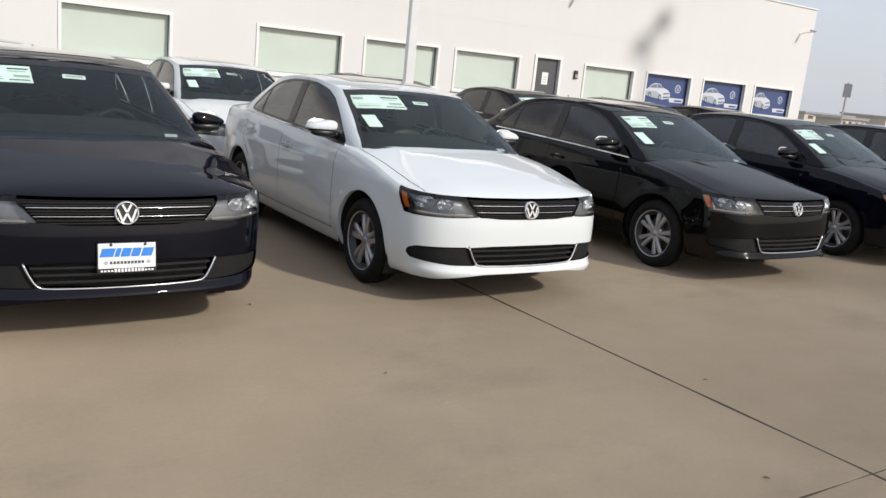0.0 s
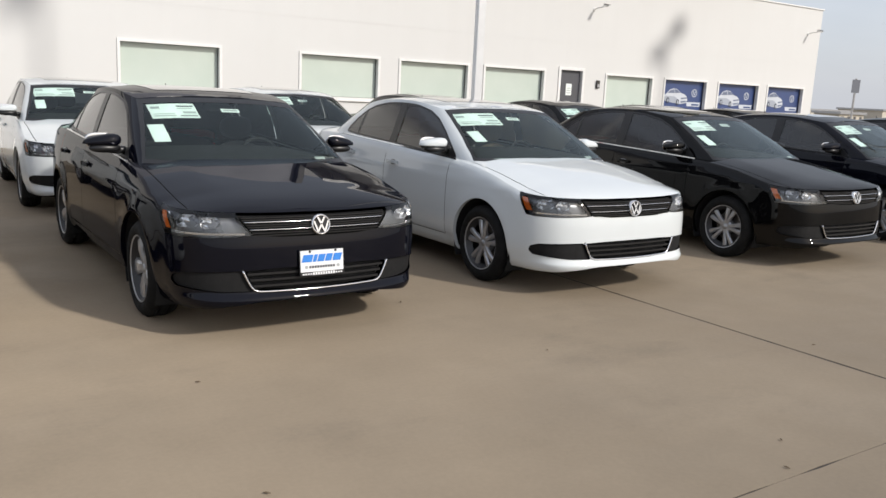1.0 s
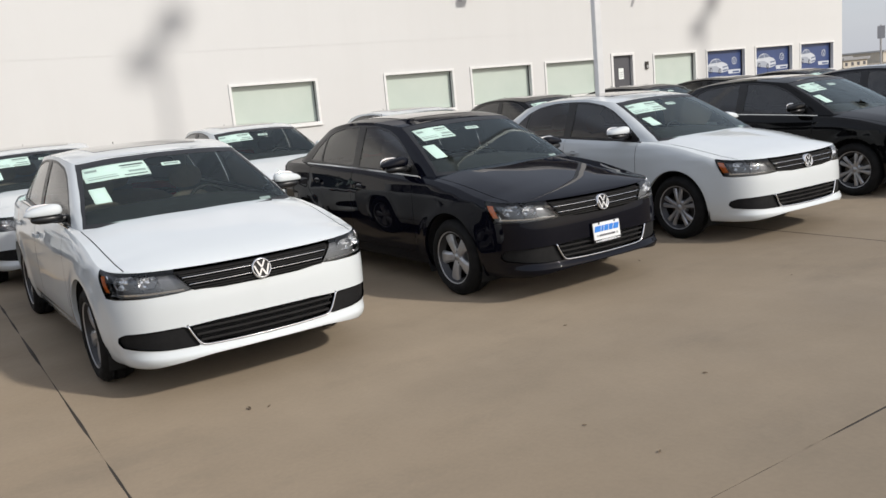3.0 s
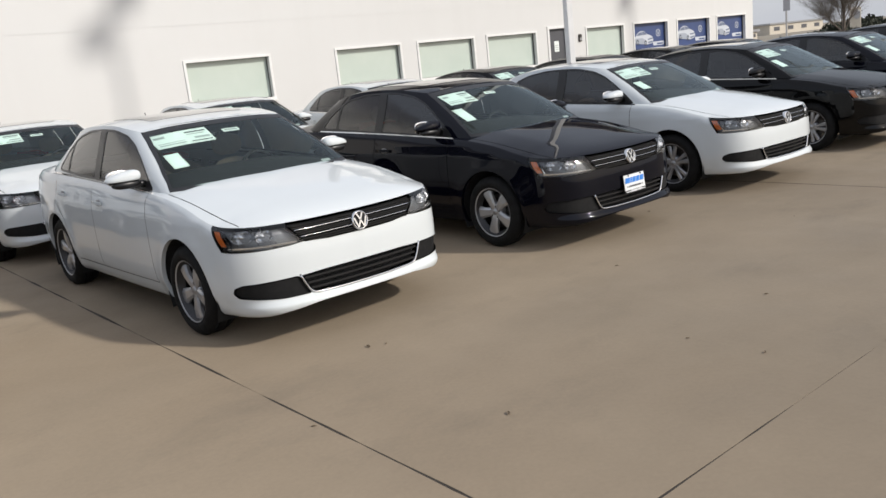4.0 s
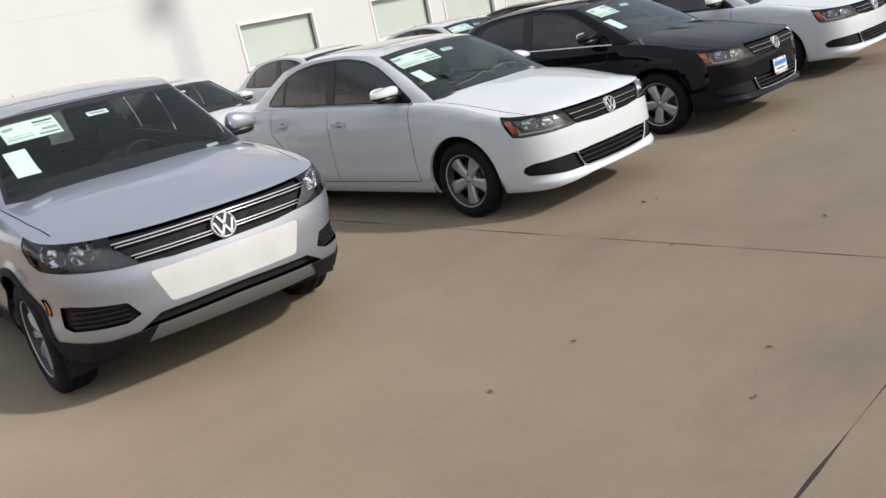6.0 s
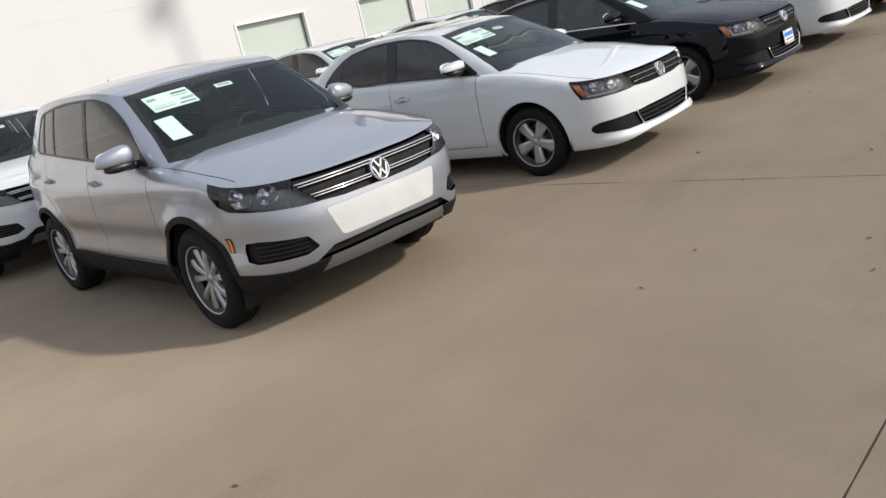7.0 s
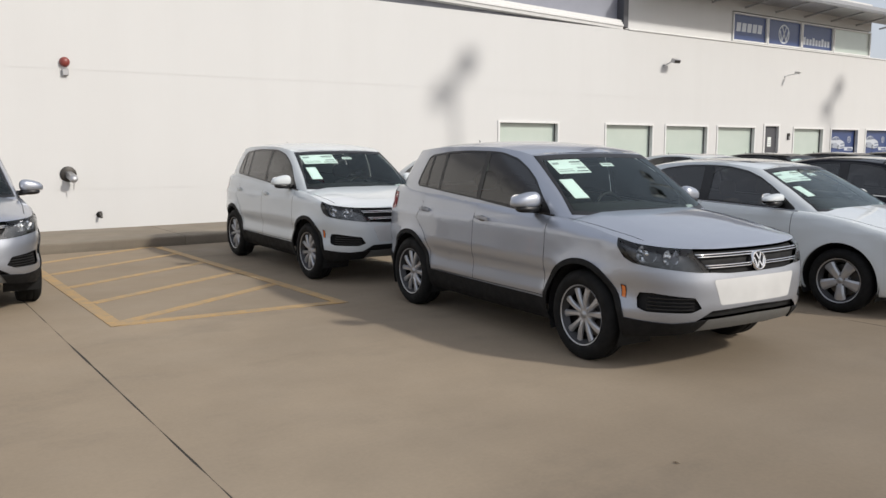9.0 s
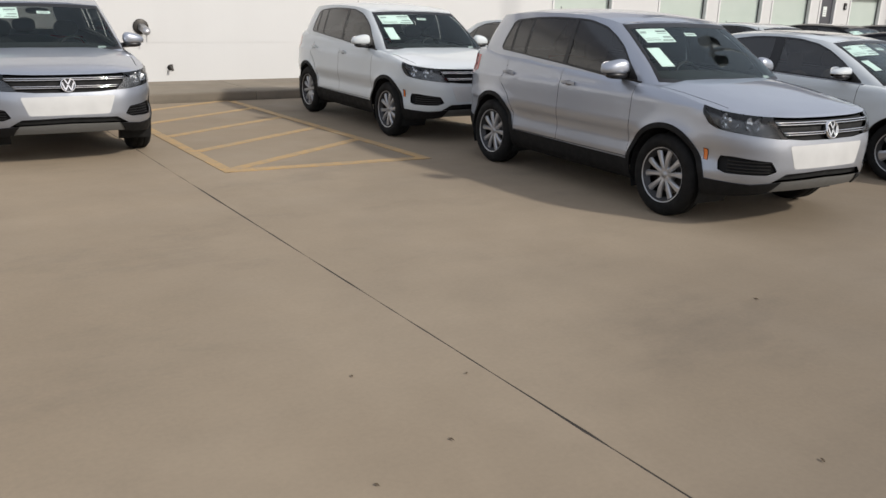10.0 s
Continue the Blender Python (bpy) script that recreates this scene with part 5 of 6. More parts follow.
def ring(cx, cz, r, w, y, n=28):
    bm = bmesh.new()
    A = [bm.verts.new((cx + r * math.cos(2 * math.pi * i / n), y, cz + r * math.sin(2 * math.pi * i / n))) for i in range(n)]
    B = [bm.verts.new((cx + (r - w) * math.cos(2 * math.pi * i / n), y, cz + (r - w) * math.sin(2 * math.pi * i / n))) for i in range(n)]
    for i in range(n):
        bm.faces.new((A[i], A[(i + 1) % n], B[(i + 1) % n], B[i]))
    return bm


POSTER_CAR = dict(
    body=[(.03, .38), (.04, .52), (.10, .60), (.16, .71), (.25, .76), (.35, .74), (.43, .63), (.54, .57), (.60, .49), (.61, .37), (.57, .29), (.42, .25), (.30, .28), (.10, .32)],
    side=[(.05, .36), (.06, .50), (.28, .50), (.40, .40), (.38, .30), (.30, .29), (.12, .33)],
    side_glass=[(.11, .60), (.17, .69), (.26, .73), (.28, .61)],
    windscreen=[(.295, .61), (.275, .735), (.35, .72), (.42, .625)],
    grille=[(.44, .46), (.595, .49), (.595, .45), (.45, .41)],
    intake=[(.44, .345), (.585, .375), (.57, .32), (.45, .295)],
)
CAR_SIZE = [(1.0, 1.0), (.98, 1.06), (.84, 1.10)]
for i, (a, c) in enumerate(POSTERS):
    w = window("window_%d" % (i + 6), a, Z0, c, Z1, POSTER_BLUE, "window covered by a blue poster of a white car", False)
    y = WALL_Y + .111
    W_, H_ = c - a - .10, Z1 - Z0 - .10
    X, Z = (lambda u, a=a, W_=W_: a + .05 + u * W_), (lambda v, H_=H_: Z0 + .05 + v * H_)
    ku, kv = CAR_SIZE[i]
    pic = lambda name: [(X(.03 + u * ku), Z(v * kv - .02)) for u, v in POSTER_CAR[name]]
    structure("poster_car", flat_shape(pic("body"), y - .004), POSTER_PALE, parent=w)
    structure("poster_car_side", flat_shape(pic("side"), y - .008), POSTER_SHADE, parent=w)
    for name in ("side_glass", "windscreen", "grille", "intake"):
        structure("poster_car_" + name, flat_shape(pic(name), y - .012), POSTER_GREY, parent=w)
    for u, v in ((.13, .36), (.37, .31)):
        structure("poster_wheel", flat_shape([(X(.03 + u * ku) + .060 * math.cos(q), Z(v * kv - .02) + .085 * math.sin(q)) for q in np.linspace(0, 2 * math.pi, 14, endpoint=False)], y - .012), POSTER_DARK, parent=w)
        structure("poster_wheel_hub", flat_shape([(X(.03 + u * ku) + .036 * math.cos(q), Z(v * kv - .02) + .052 * math.sin(q)) for q in np.linspace(0, 2 * math.pi, 12, endpoint=False)], y - .016), POSTER_SHADE, parent=w)
    structure("poster_badge", ring(X(.80), Z(.62), .115, .022, y - .002), POSTER_PALE, parent=w)
    structure("poster_badge_strip", join([sweep([(X(.80) + sx * .06, y - .003, Z(.62) + .09), (X(.80) + sx * .01, y - .003, Z(.62) - .06)], .02, .003, up=(0, 1, 0)) for sx in (-1, 1)]), POSTER_PALE, parent=w)
    structure("poster_caption", flat_shape([(X(.64), Z(.17)), (X(.95), Z(.17)), (X(.97), Z(.31)), (X(.62), Z(.31))], y - .003), POSTER_PALE, parent=w)
    structure("poster_caption_bar", flat_shape([(X(.75), Z(.20)), (X(.93), Z(.20)), (X(.93), Z(.255)), (X(.75), Z(.255))], y - .007), POSTER_BLUE, parent=w)

# service door
d0, d1, e0, e1 = DOOR
door = structure("door_1", frame_box(d0 - .01, e0 - .02, d1 + .01, e1 + .01, WALL_Y - .025, .075, .21), FRAME, "closed dark grey service door in a white frame")
structure("door_leaf", box_bm(d0 + .07, WALL_Y + .07, e0 + .055, d1 - .07, WALL_Y + .115, e1 - .065, .004), DOORGREY, parent=door)
structure("door_handle", join([box_bm(d0 + .12, WALL_Y + .035, 1.08, d0 + .15, WALL_Y + .069, 1.30, .006), box_bm(d0 + .12, WALL_Y + .02, 1.16, d0 + .24, WALL_Y + .04, 1.19, .005)]), GALV, parent=door)
structure("notice", box_bm(13.43, WALL_Y + .062, 1.60, 13.62, WALL_Y + .069, 1.90), PAPER, parent=door)
for k in range(3):
    structure("notice_bar", box_bm(13.46, WALL_Y + .058, 1.655 + .06 * k, 13.59, WALL_Y + .061, 1.672 + .06 * k), PAPER_GREY, parent=door)
reader = new("card_reader", mesh_of("card_reader", box_bm(14.40, WALL_Y - .05, 1.82, 14.52, WALL_Y - .001, 2.03, .012), DARKMETAL))
tagged(reader, "small dark card reader box on the wall", "card reader")
part("reader_face", box_bm(14.425, WALL_Y - .054, 1.85, 14.495, WALL_Y - .0505, 1.93), GALV, reader)

# upper glass band and banners
for i, (a, c) in enumerate(((11.41, 13.17), (13.20, 15.07), (15.10, 16.98), (17.02, 19.41))):
    z0, z1 = 4.775, 5.62
    w = structure("window_%d" % (i + 9), frame_box(a, z0, c, z1, WALL_Y + .06, .045, .12), FRAME, "upper window covered by a blue banner" if i < 3 else "upper window with pale green glass")
    structure("pane", box_bm(a + .03, WALL_Y + .12, z0 + .03, c - .03, WALL_Y + .13, z1 - .03), POSTER_BLUE if i < 3 else WGLASS, parent=w)
    y = WALL_Y + .116
    if i == 0:
        for k in range(5):
            structure("banner_bar", flat_shape([(a + .22 + .27 * k, 5.08), (a + .43 + .27 * k, 5.08), (a + .46 + .27 * k, 5.34), (a + .25 + .27 * k, 5.34)], y), POSTER_PALE, parent=w)
    elif i == 1:
        structure("banner_ring", ring((a + c) / 2, 5.17, .30, .045, y), POSTER_PALE, parent=w)
        structure("banner_strip", join([sweep([((a + c) / 2 + sx * x0, y - .003, 5.17 + z0_), ((a + c) / 2 + sx * x1, y - .003, 5.17 + z1_)], .05, .003, up=(0, 1, 0)) for sx in (-1, 1) for x0, z0_, x1, z1_ in ((.12, .25, .0, .0), (.23, .10, .11, -.22), (.11, -.22, .0, .02))]), POSTER_PALE, parent=w)
    elif i == 2:
        for k in range(9):
            structure("banner_bar", flat_shape([(a + .14 + .18 * k, 4.93), (a + .27 + .18 * k, 4.93), (a + .27 + .18 * k, 5.12 + .05 * (k % 3 == 0)), (a + .14 + .18 * k, 5.12 + .05 * (k % 3 == 0))], y), POSTER_PALE, parent=w)
canopy = structure("canopy", join([box_bm(6.78, WALL_Y - 1.08, 5.98, 20.4, WALL_Y + .09, 6.10, .01), box_bm(6.78, WALL_Y - 1.13, 5.94, 20.45, WALL_Y - 1.082, 6.16, .008)]), GALV, "grey metal canopy over the upper windows")
for k in range(9):
    structure("bracket", sweep([(7.2 + 1.6 * k, WALL_Y + .095, 5.80), (7.2 + 1.6 * k, WALL_Y - 1.04, 5.965)], .05, .05), GALV, parent=canopy)
structure("front_tube", sweep([(6.78, WALL_Y - 1.25, 6.02), (20.5, WALL_Y - 1.25, 6.02)], .05, .05), GALV, parent=canopy)


def sloped_strip(z_at_right, y0, y1, h):
    """A ledge falling gently towards the glass band."""
    bm = bmesh.new()
    xs = (-46.0, 6.55)
    zs = (z_at_right + (6.55 + 46.0) * 0.026, z_at_right)
    v = [[bm.verts.new((x, yy, z + dz)) for yy, dz in ((y0, 0), (y1, 0), (y1, h), (y0, h))] for x, z in zip(xs, zs)]
    for j in range(4):
        bm.faces.new((v[0][j], v[0][(j + 1) % 4], v[1][(j + 1) % 4], v[1][j]))
    bm.faces.new(v[0])
    bm.faces.new(v[1][::-1])
    bmesh.ops.recalc_face_normals(bm, faces=bm.faces)
    return bm


structure("wall_7", sloped_strip(4.70, WALL_Y + .002, WALL_Y + .22, .08), STUCCO, "white parapet with a sloped top")
structure("wall_8", box_bm(-46, WALL_Y + .224, 4.70, 6.55, WALL_Y + .40, 7.2), plain("blue-grey metal cladding", (0.27, 0.28, 0.325), 0.45, 0.2, scale=3), "blue-grey metal upper wall")
ledge = structure("ledge", sloped_strip(4.782, WALL_Y - .02, WALL_Y + .22, .05), FRAME, "stepped white ledge along the parapet")
for k in range(2):
    structure("ledge_step", sloped_strip(4.842 + .062 * k, WALL_Y + .02 + .04 * k, WALL_Y + .22, .050), FRAME, parent=ledge)
structure("pier", box_bm(6.56, WALL_Y + .0, 4.76, 6.75, WALL_Y + .40, 7.2, .01), DOORGREY, "dark metal pier at the end of the ledge")


# wall fittings
def flood_lamp(x, z, face):
    """A flood lamp on a short bent arm."""
    e = tagged(new("wall_lamp"), "small grey flood lamp on a wall arm", "wall lamp")
    part("wall_plate", box_bm(x - .07, WALL_Y - .03, z - .14, x + .07, WALL_Y - .001, z + .02, .008), GALV, e)
    part("arm", sweep([(x, WALL_Y - .03, z - .05), (x + .02, WALL_Y - .18, z + .02), (x + .10, WALL_Y - .34, z + .10)], .04, .04), GALV, e)
    part("head", add_box(bmesh.new(), -.20, -.10, -.08, .20, .10, .08, .015, Matrix.Translation((x + .24, WALL_Y - .42, z + .13)) @ Matrix.Rotation(radians(20), 4, 'X')), GALV, e)
    k = .66
    e.matrix_basis = Matrix.Translation((x * (1 - k), WALL_Y * (1 - k), z * (1 - k))) @ Matrix.Scale(k, 4)
    part("lens", add_box(bmesh.new(), -.17, -.006, -.06, .17, .006, .06, 0, Matrix.Translation((x + .24, WALL_Y - .525, z + .095)) @ Matrix.Rotation(radians(20), 4, 'X')), DARKMETAL, e)
    return e


def camera_arm(x, z):
    """A slim camera housing on a long wall arm."""
    e = tagged(new("security_camera"), "white security camera on a wall arm", "security camera")
    part("wall_plate", lathe([(.0001, -.03), (.07, -.03), (.07, -.001), (.0001, -.001)], 16, 'y'), FRAME, e, m=Matrix.Translation((x, WALL_Y, z)))
    part("arm", sweep([(x, WALL_Y - .03, z), (x + .04, WALL_Y - .15, z + .05), (x + .08, WALL_Y - .45, z + .07)], .035, .035), FRAME, e)
    part("housing", add_box(bmesh.new(), -.045, -.16, -.04, .045, .10, .04, .015, Matrix.Translation((x + .09, WALL_Y - .50, z + .12)) @ Matrix.Rotation(radians(12), 4, 'X')), FRAME, e)
    k = .7
    e.matrix_basis = Matrix.Translation((x * (1 - k), WALL_Y * (1 - k), z * (1 - k))) @ Matrix.Scale(k, 4)
    part("hood", add_box(bmesh.new(), -.052, -.20, .042, .052, .09, .052, 0, Matrix.Translation((x + .09, WALL_Y - .50, z + .12)) @ Matrix.Rotation(radians(12), 4, 'X')), DARKMETAL, e)
    return e


flood_lamp(8.24, 3.88, 0)
camera_arm(14.15, 3.84)
camera_arm(23.35, 3.92)

bell = tagged(new("alarm_bell", mesh_of("alarm_bell", lathe([(.0001, -.11), (.05, -.108), (.085, -.085), (.10, -.05), (.105, -.025), (.09, -.02), (.05, -.015), (.05, -.001)], 28, 'y'), RED, True)), "round red alarm bell on the wall", "alarm bell")
bell.matrix_basis = Matrix.Translation((-7.31, WALL_Y, 3.05)) @ Matrix.Scale(.82, 4)
part("bell_box", box_bm(-.06, -.08, -.28, .06, -.001, -.14, .01), GALV, bell, "grey box under the bell")
fdc = tagged(new("hose_connection", mesh_of("hose_connection", lathe([(.0001, -.03), (.15, -.03), (.165, -.02), (.165, -.001)], 28, 'y'), DARKMETAL, True)), "fire hose connection with a steel cap", "hose connection")
fdc.matrix_basis = Matrix.Translation((-7.35, WALL_Y, 1.13)) @ Matrix.Scale(.82, 4)
part("pipe", sweep([(0, -.02, 0), (.03, -.16, -.04), (.05, -.24, -.08)], .12, .12), GALV, fdc)
cap_m = Matrix.Translation((.055, -.25, -.09)) @ Matrix.Rotation(radians(-25), 4, 'X')
part("cap", lathe([(.0001, -.06), (.07, -.055), (.085, -.03), (.085, .03)], 24, 'y'), GALV, fdc, smooth=True, m=cap_m)
part("chain", sweep([(.06, -.24, -.16), (.055, -.22, -.32)], .014, .014, up=(0, 1, 0)), GALV, fdc)
tap = tagged(new("wall_tap", mesh_of("wall_tap", lathe([(.0001, -.012), (.05, -.012), (.055, -.001)], 20, 'y'), DARKMETAL, True)), "small wall tap near the ground", "tap")
tap.matrix_basis = Matrix.Translation((-6.87, WALL_Y, .40))
part("spout", join([sweep([(0, -.01, 0), (0, -.09, 0), (.01, -.12, -.05)], .035, .035), blob(0, -.07, .05, .035, .02, .012)]), DARKMETAL, tap)


# ---- light poles, hatch paint, kerb ----
def light_pole(x, y):
    """A square steel lamp post with two shoebox heads."""
    e = tagged(new("light_pole"), "tall grey square steel car park light pole", "light pole", "car park light poles")
    e.matrix_basis = pose(x, y, 0, 0, 0, -11)
    part("base", box_bm(-.16, -.16, 0, .16, .16, .05, .01), GALV, e)
    bm = bmesh.new()
    add_box(bm, -.052, -.052, .05, .052, .052, 9.45, .008)
    part("pole", bm, POLE, e)
    for sy_ in (-1, 1):
        part("arm", sweep([(0, .05 * sy_, 9.25), (0, .30 * sy_, 9.28)], .06, .06), POLE, e)
        hd = part("lamp_head", box_bm(-.27, .26 if sy_ > 0 else -.74, 9.02, .27, .74 if sy_ > 0 else -.26, 9.40, .06), POLE, e)
        part("lens", box_bm(-.20, .32 if sy_ > 0 else -.68, 9.006, .20, .68 if sy_ > 0 else -.32, 9.019), LENS, hd)
    return e


light_pole(5.0, 8.3)
light_pole(20.95, 8.4)


def worn_paint():
    m, t, p = nodes("worn yellow line paint")
    wear = ramp(t, noise_tex(t, 7, 6, 0.7), [(0.36, 0.0), (0.68, 1.0)])
    t.links.new(mix(t, wear, (0.34, 0.255, 0.155), (0.50, 0.31, 0.12)), p.inputs["Base Color"])
    p.inputs["Roughness"].default_value = 0.75
    return m


YELLOW = worn_paint()


def line_mark(x0, y0, x1, y1, w=.125, lift=0.0):
    n = max(2, int(math.hypot(x1 - x0, y1 - y0) / .12))
    d = Vector((x1 - x0, y1 - y0)).normalized()
    s = Vector((-d.y, d.x))
    bm = bmesh.new()
    rows = []
    for i in range(n + 1):
        c = Vector((x0, y0)) + (Vector((x1, y1)) - Vector((x0, y0))) * i / n
        row = []
        for sd in (-1, 1):
            q = c + s * sd * (w / 2 + .007 * noise.noise(Vector((c.x * 9, c.y * 9, sd * 5))))
            row.append((q.x, q.y))
        rows.append([bm.verts.new((px, py, z)) for (px, py), z in ((row[0], .0008), (row[1], .0008), (row[1], .0042 + lift), (row[0], .0042 + lift))])
    for A, B in zip(rows, rows[1:]):
        for j in range(1, 4):
            bm.faces.new((A[j], A[(j + 1) % 4], B[(j + 1) % 4], B[j]))
    bmesh.ops.recalc_face_normals(bm, faces=bm.faces)
    return bm


hatch = tagged(new("road_marking"), "worn yellow hatched no-parking bay", kind="structure")
for j, a in enumerate(((-8.47, 8.50, -8.50, 14.2), (-6.29, 8.30, -6.48, 14.2), (-8.50, 8.57, -6.26, 8.36))):
    structure("painted_line", line_mark(*a, lift=.0012 * (j + 1)), YELLOW, parent=hatch)
for k in range(5):
    y = 8.64 + 1.15 * k
    structure("painted_line", line_mark(-8.42, y, -6.40, y + 1.17), YELLOW, parent=hatch)
structure("stall_line", line_mark(-3.31, 9.2, -3.18, 14.2), YELLOW, "worn yellow stall line on the concrete")

kerb = structure("kerb", box_bm(-46, 14.42, -.02, 24, 16.34, .10), KERB, "concrete kerb and walk along the wall")


def kerb_stone(L):
    bm = bmesh.new()
    prof = [(14.285, -.03), (14.285, .04), (14.298, .125), (14.312, .142), (14.335, .150), (14.46, .150), (14.46, -.03)]
    v = [[bm.verts.new((x, yy, z)) for yy, z in prof] for x in (.004, L - .004)]
    for j in range(len(prof)):
        bm.faces.new((v[0][j], v[0][(j + 1) % len(prof)], v[1][(j + 1) % len(prof)], v[1][j]))
    bm.faces.new(v[0])
    bm.faces.new(v[1][::-1])
    bmesh.ops.recalc_face_normals(bm, faces=bm.faces)
    return bm


ks, walk_slab = mesh_of("kerb_stone", kerb_stone(3.0), KERB), mesh_of("walk_slab", box_bm(.005, 14.466, .09, 2.995, 16.345, .149, .006), KERB)
for i in range(23):
    for me, nm in ((ks, "kerb_stone"), (walk_slab, "walk_slab")):
        o = new(nm, me)
        o.parent, o.location = kerb, (-45.0 + 3.0 * i, 0, 0)

# ---- distance beyond the building ----
sign = tagged(new("parking_sign"), "small blue sign on a thin steel post", "sign")
sign.location = (26.3, 16.3, 0)
part("post", sweep([(0, 0, -.03), (0, 0, 2.66)], .05, .05, up=(0, 1, 0)), GALV, sign)
part("sign_plate", box_bm(-.13, -.035, 2.18, .13, -.028, 2.62, .004), plain("grey sign", (.22, .23, .26), .5), sign, m=Matrix.Rotation(radians(-40), 4, 'Z'))

BARK = plain("grey-brown bark", (.15, .125, .105), .9, scale=14)


def bare_tree(x, y, height, seed):
    """A leafless tree: trunk, limbs and many thin twigs."""
    r = random.Random(seed)
    e = tagged(new("bare_tree"), "leafless winter tree with fine branches", "tree")
    e.location = (x, y, -.03)
    verts, faces = [], []

    def limb(p, d, length, rad, depth):
        n = 4
        sides = 6 if depth < 2 else 3
        prev = None
        for i in range(n + 1):
            t = i / n
            rr = rad * (1 - .55 * t)
            u = d.orthogonal().normalized()
            w = d.cross(u)
            row = []
            for k in range(sides):
                a = 2 * math.pi * k / sides
                row.append(len(verts))
                verts.append(tuple(p + u * math.cos(a) * rr + w * math.sin(a) * rr))
            if prev:
                for k in range(sides):
                    faces.append((prev[k], prev[(k + 1) % sides], row[(k + 1) % sides], row[k]))
            prev = row
            if depth < 5 and i >= 1:
                for _ in range(3 if depth < 4 else 2):
                    nd = (d + Vector((r.uniform(-1, 1), r.uniform(-1, 1), r.uniform(-.25, .55))) * (.85 if depth else 1.1)).normalized()
                    limb(p.copy(), nd, length * r.uniform(.55, .8), rr * .5, depth + 1) if depth < 4 or r.random() < .4 else None
            d = (d + Vector((r.uniform(-.14, .14), r.uniform(-.14, .14), r.uniform(-.02, .12)))).normalized()
            p = p + d * length / n
    limb(Vector((0, 0, 0)), Vector((0, 0, 1)), height * .42, height * .015, 0)
    me = bpy.data.meshes.new("crown")
    me.from_pydata(verts, [], faces)
    me.materials.append(BARK)
    part("crown", me, None, e)
    return len(faces)


bare_tree(50.2, 25.2, 8.0, 5)

HEDGE = plain("dark evergreen", (.03, .035, .022), .9, scale=3)


def leafy_bank(name, x0, y0, x1, y1, h, n, seed, label):
    """A row of shrubs as many small leaf clumps with an uneven top."""
    r = random.Random(seed)
    verts, faces = [], []
    for i in range(n):
        t = r.random()
        hh = h * (.55 + .45 * noise.noise(Vector((t * 14, seed, 0))) + .25 * r.random())
        c = Vector((x0 + (x1 - x0) * t + r.uniform(-1, 1), y0 + (y1 - y0) * t + r.uniform(-1.2, 1.2), r.uniform(-.03, max(.15, hh))))
        for _ in range(3):
            a, b_ = (Vector((r.gauss(0, 1), r.gauss(0, 1), r.gauss(0, 1))).normalized() * r.uniform(.12, .3) for _ in range(2))
            k = len(verts)
            verts += [tuple(c - a), tuple(c + b_), tuple(c + a), tuple(c - b_)]
            faces.append((k, k + 1, k + 2, k + 3))
    me = bpy.data.meshes.new(name)
    me.from_pydata(verts, [], faces)
    me.materials.append(HEDGE)
    ob = new(name, me)
    return tagged(ob, label, "shrubs", kind="stuff")


leafy_bank("shrub_bank", 46, 44, 80, 62, 1.5, 2600, 3, "dark evergreen shrubs beyond the car park")
leafy_bank("shrub_bank", 50, 27, 58, 28, 1.1, 700, 6, "dark evergreen shrubs beyond the car park")
leafy_bank("shrub_bank", 66, 33, 80, 36, 1.9, 1200, 8, "dark evergreen shrubs beyond the car park")
CREAM = plain("cream wall", (.55, .50, .42), .8, scale=2)
for x, y, w, d, h in ((150, 101, 16, 8, 1.5), (112, 70.5, 6, 4, 1.2), (180, 101, 24, 10, 2.1), (160, 140, 22, 10, 1.8)):
    far = tagged(new("far_building"), "low cream building in the distance", "building", "far buildings")
    far.location = (x, y, -.03)
    part("wall", box_bm(-w / 2, -d / 2, 0, w / 2, d / 2, h), CREAM, far)
    part("roof", box_bm(-w / 2 - .3, -d / 2 - .3, h, w / 2 + .3, d / 2 + .3, h + .35), GALV, far)
    for k in range(4):
        part("window", box_bm(-w / 2 + w * (k + .3) / 4, -d / 2 - .03, h * .35, -w / 2 + w * (k + .7) / 4, -d / 2 - .002, h * .75), DOORGREY, far)
pylon = tagged(new("sign_pylon", mesh_of("sign_pylon", box_bm(-.65, -.25, 0, .65, .25, 2.95, .06), CREAM)), "cream sign pylon with a round badge", "sign")
pylon.matrix_basis = pose(64.6, 31.0, -.03, 0, 0, -60) @ Matrix.Diagonal((.6, .8, .85, 1))
part("badge", lathe([(.0001, -.30), (.42, -.30), (.45, -.27), (.45, -.2)], 28, 'y'), GALV, pylon, m=Matrix.Translation((.15, 0, 2.3)))

# small litter on the concrete
LITTER = plain("dry brown leaf", (.13, .095, .06), .9)


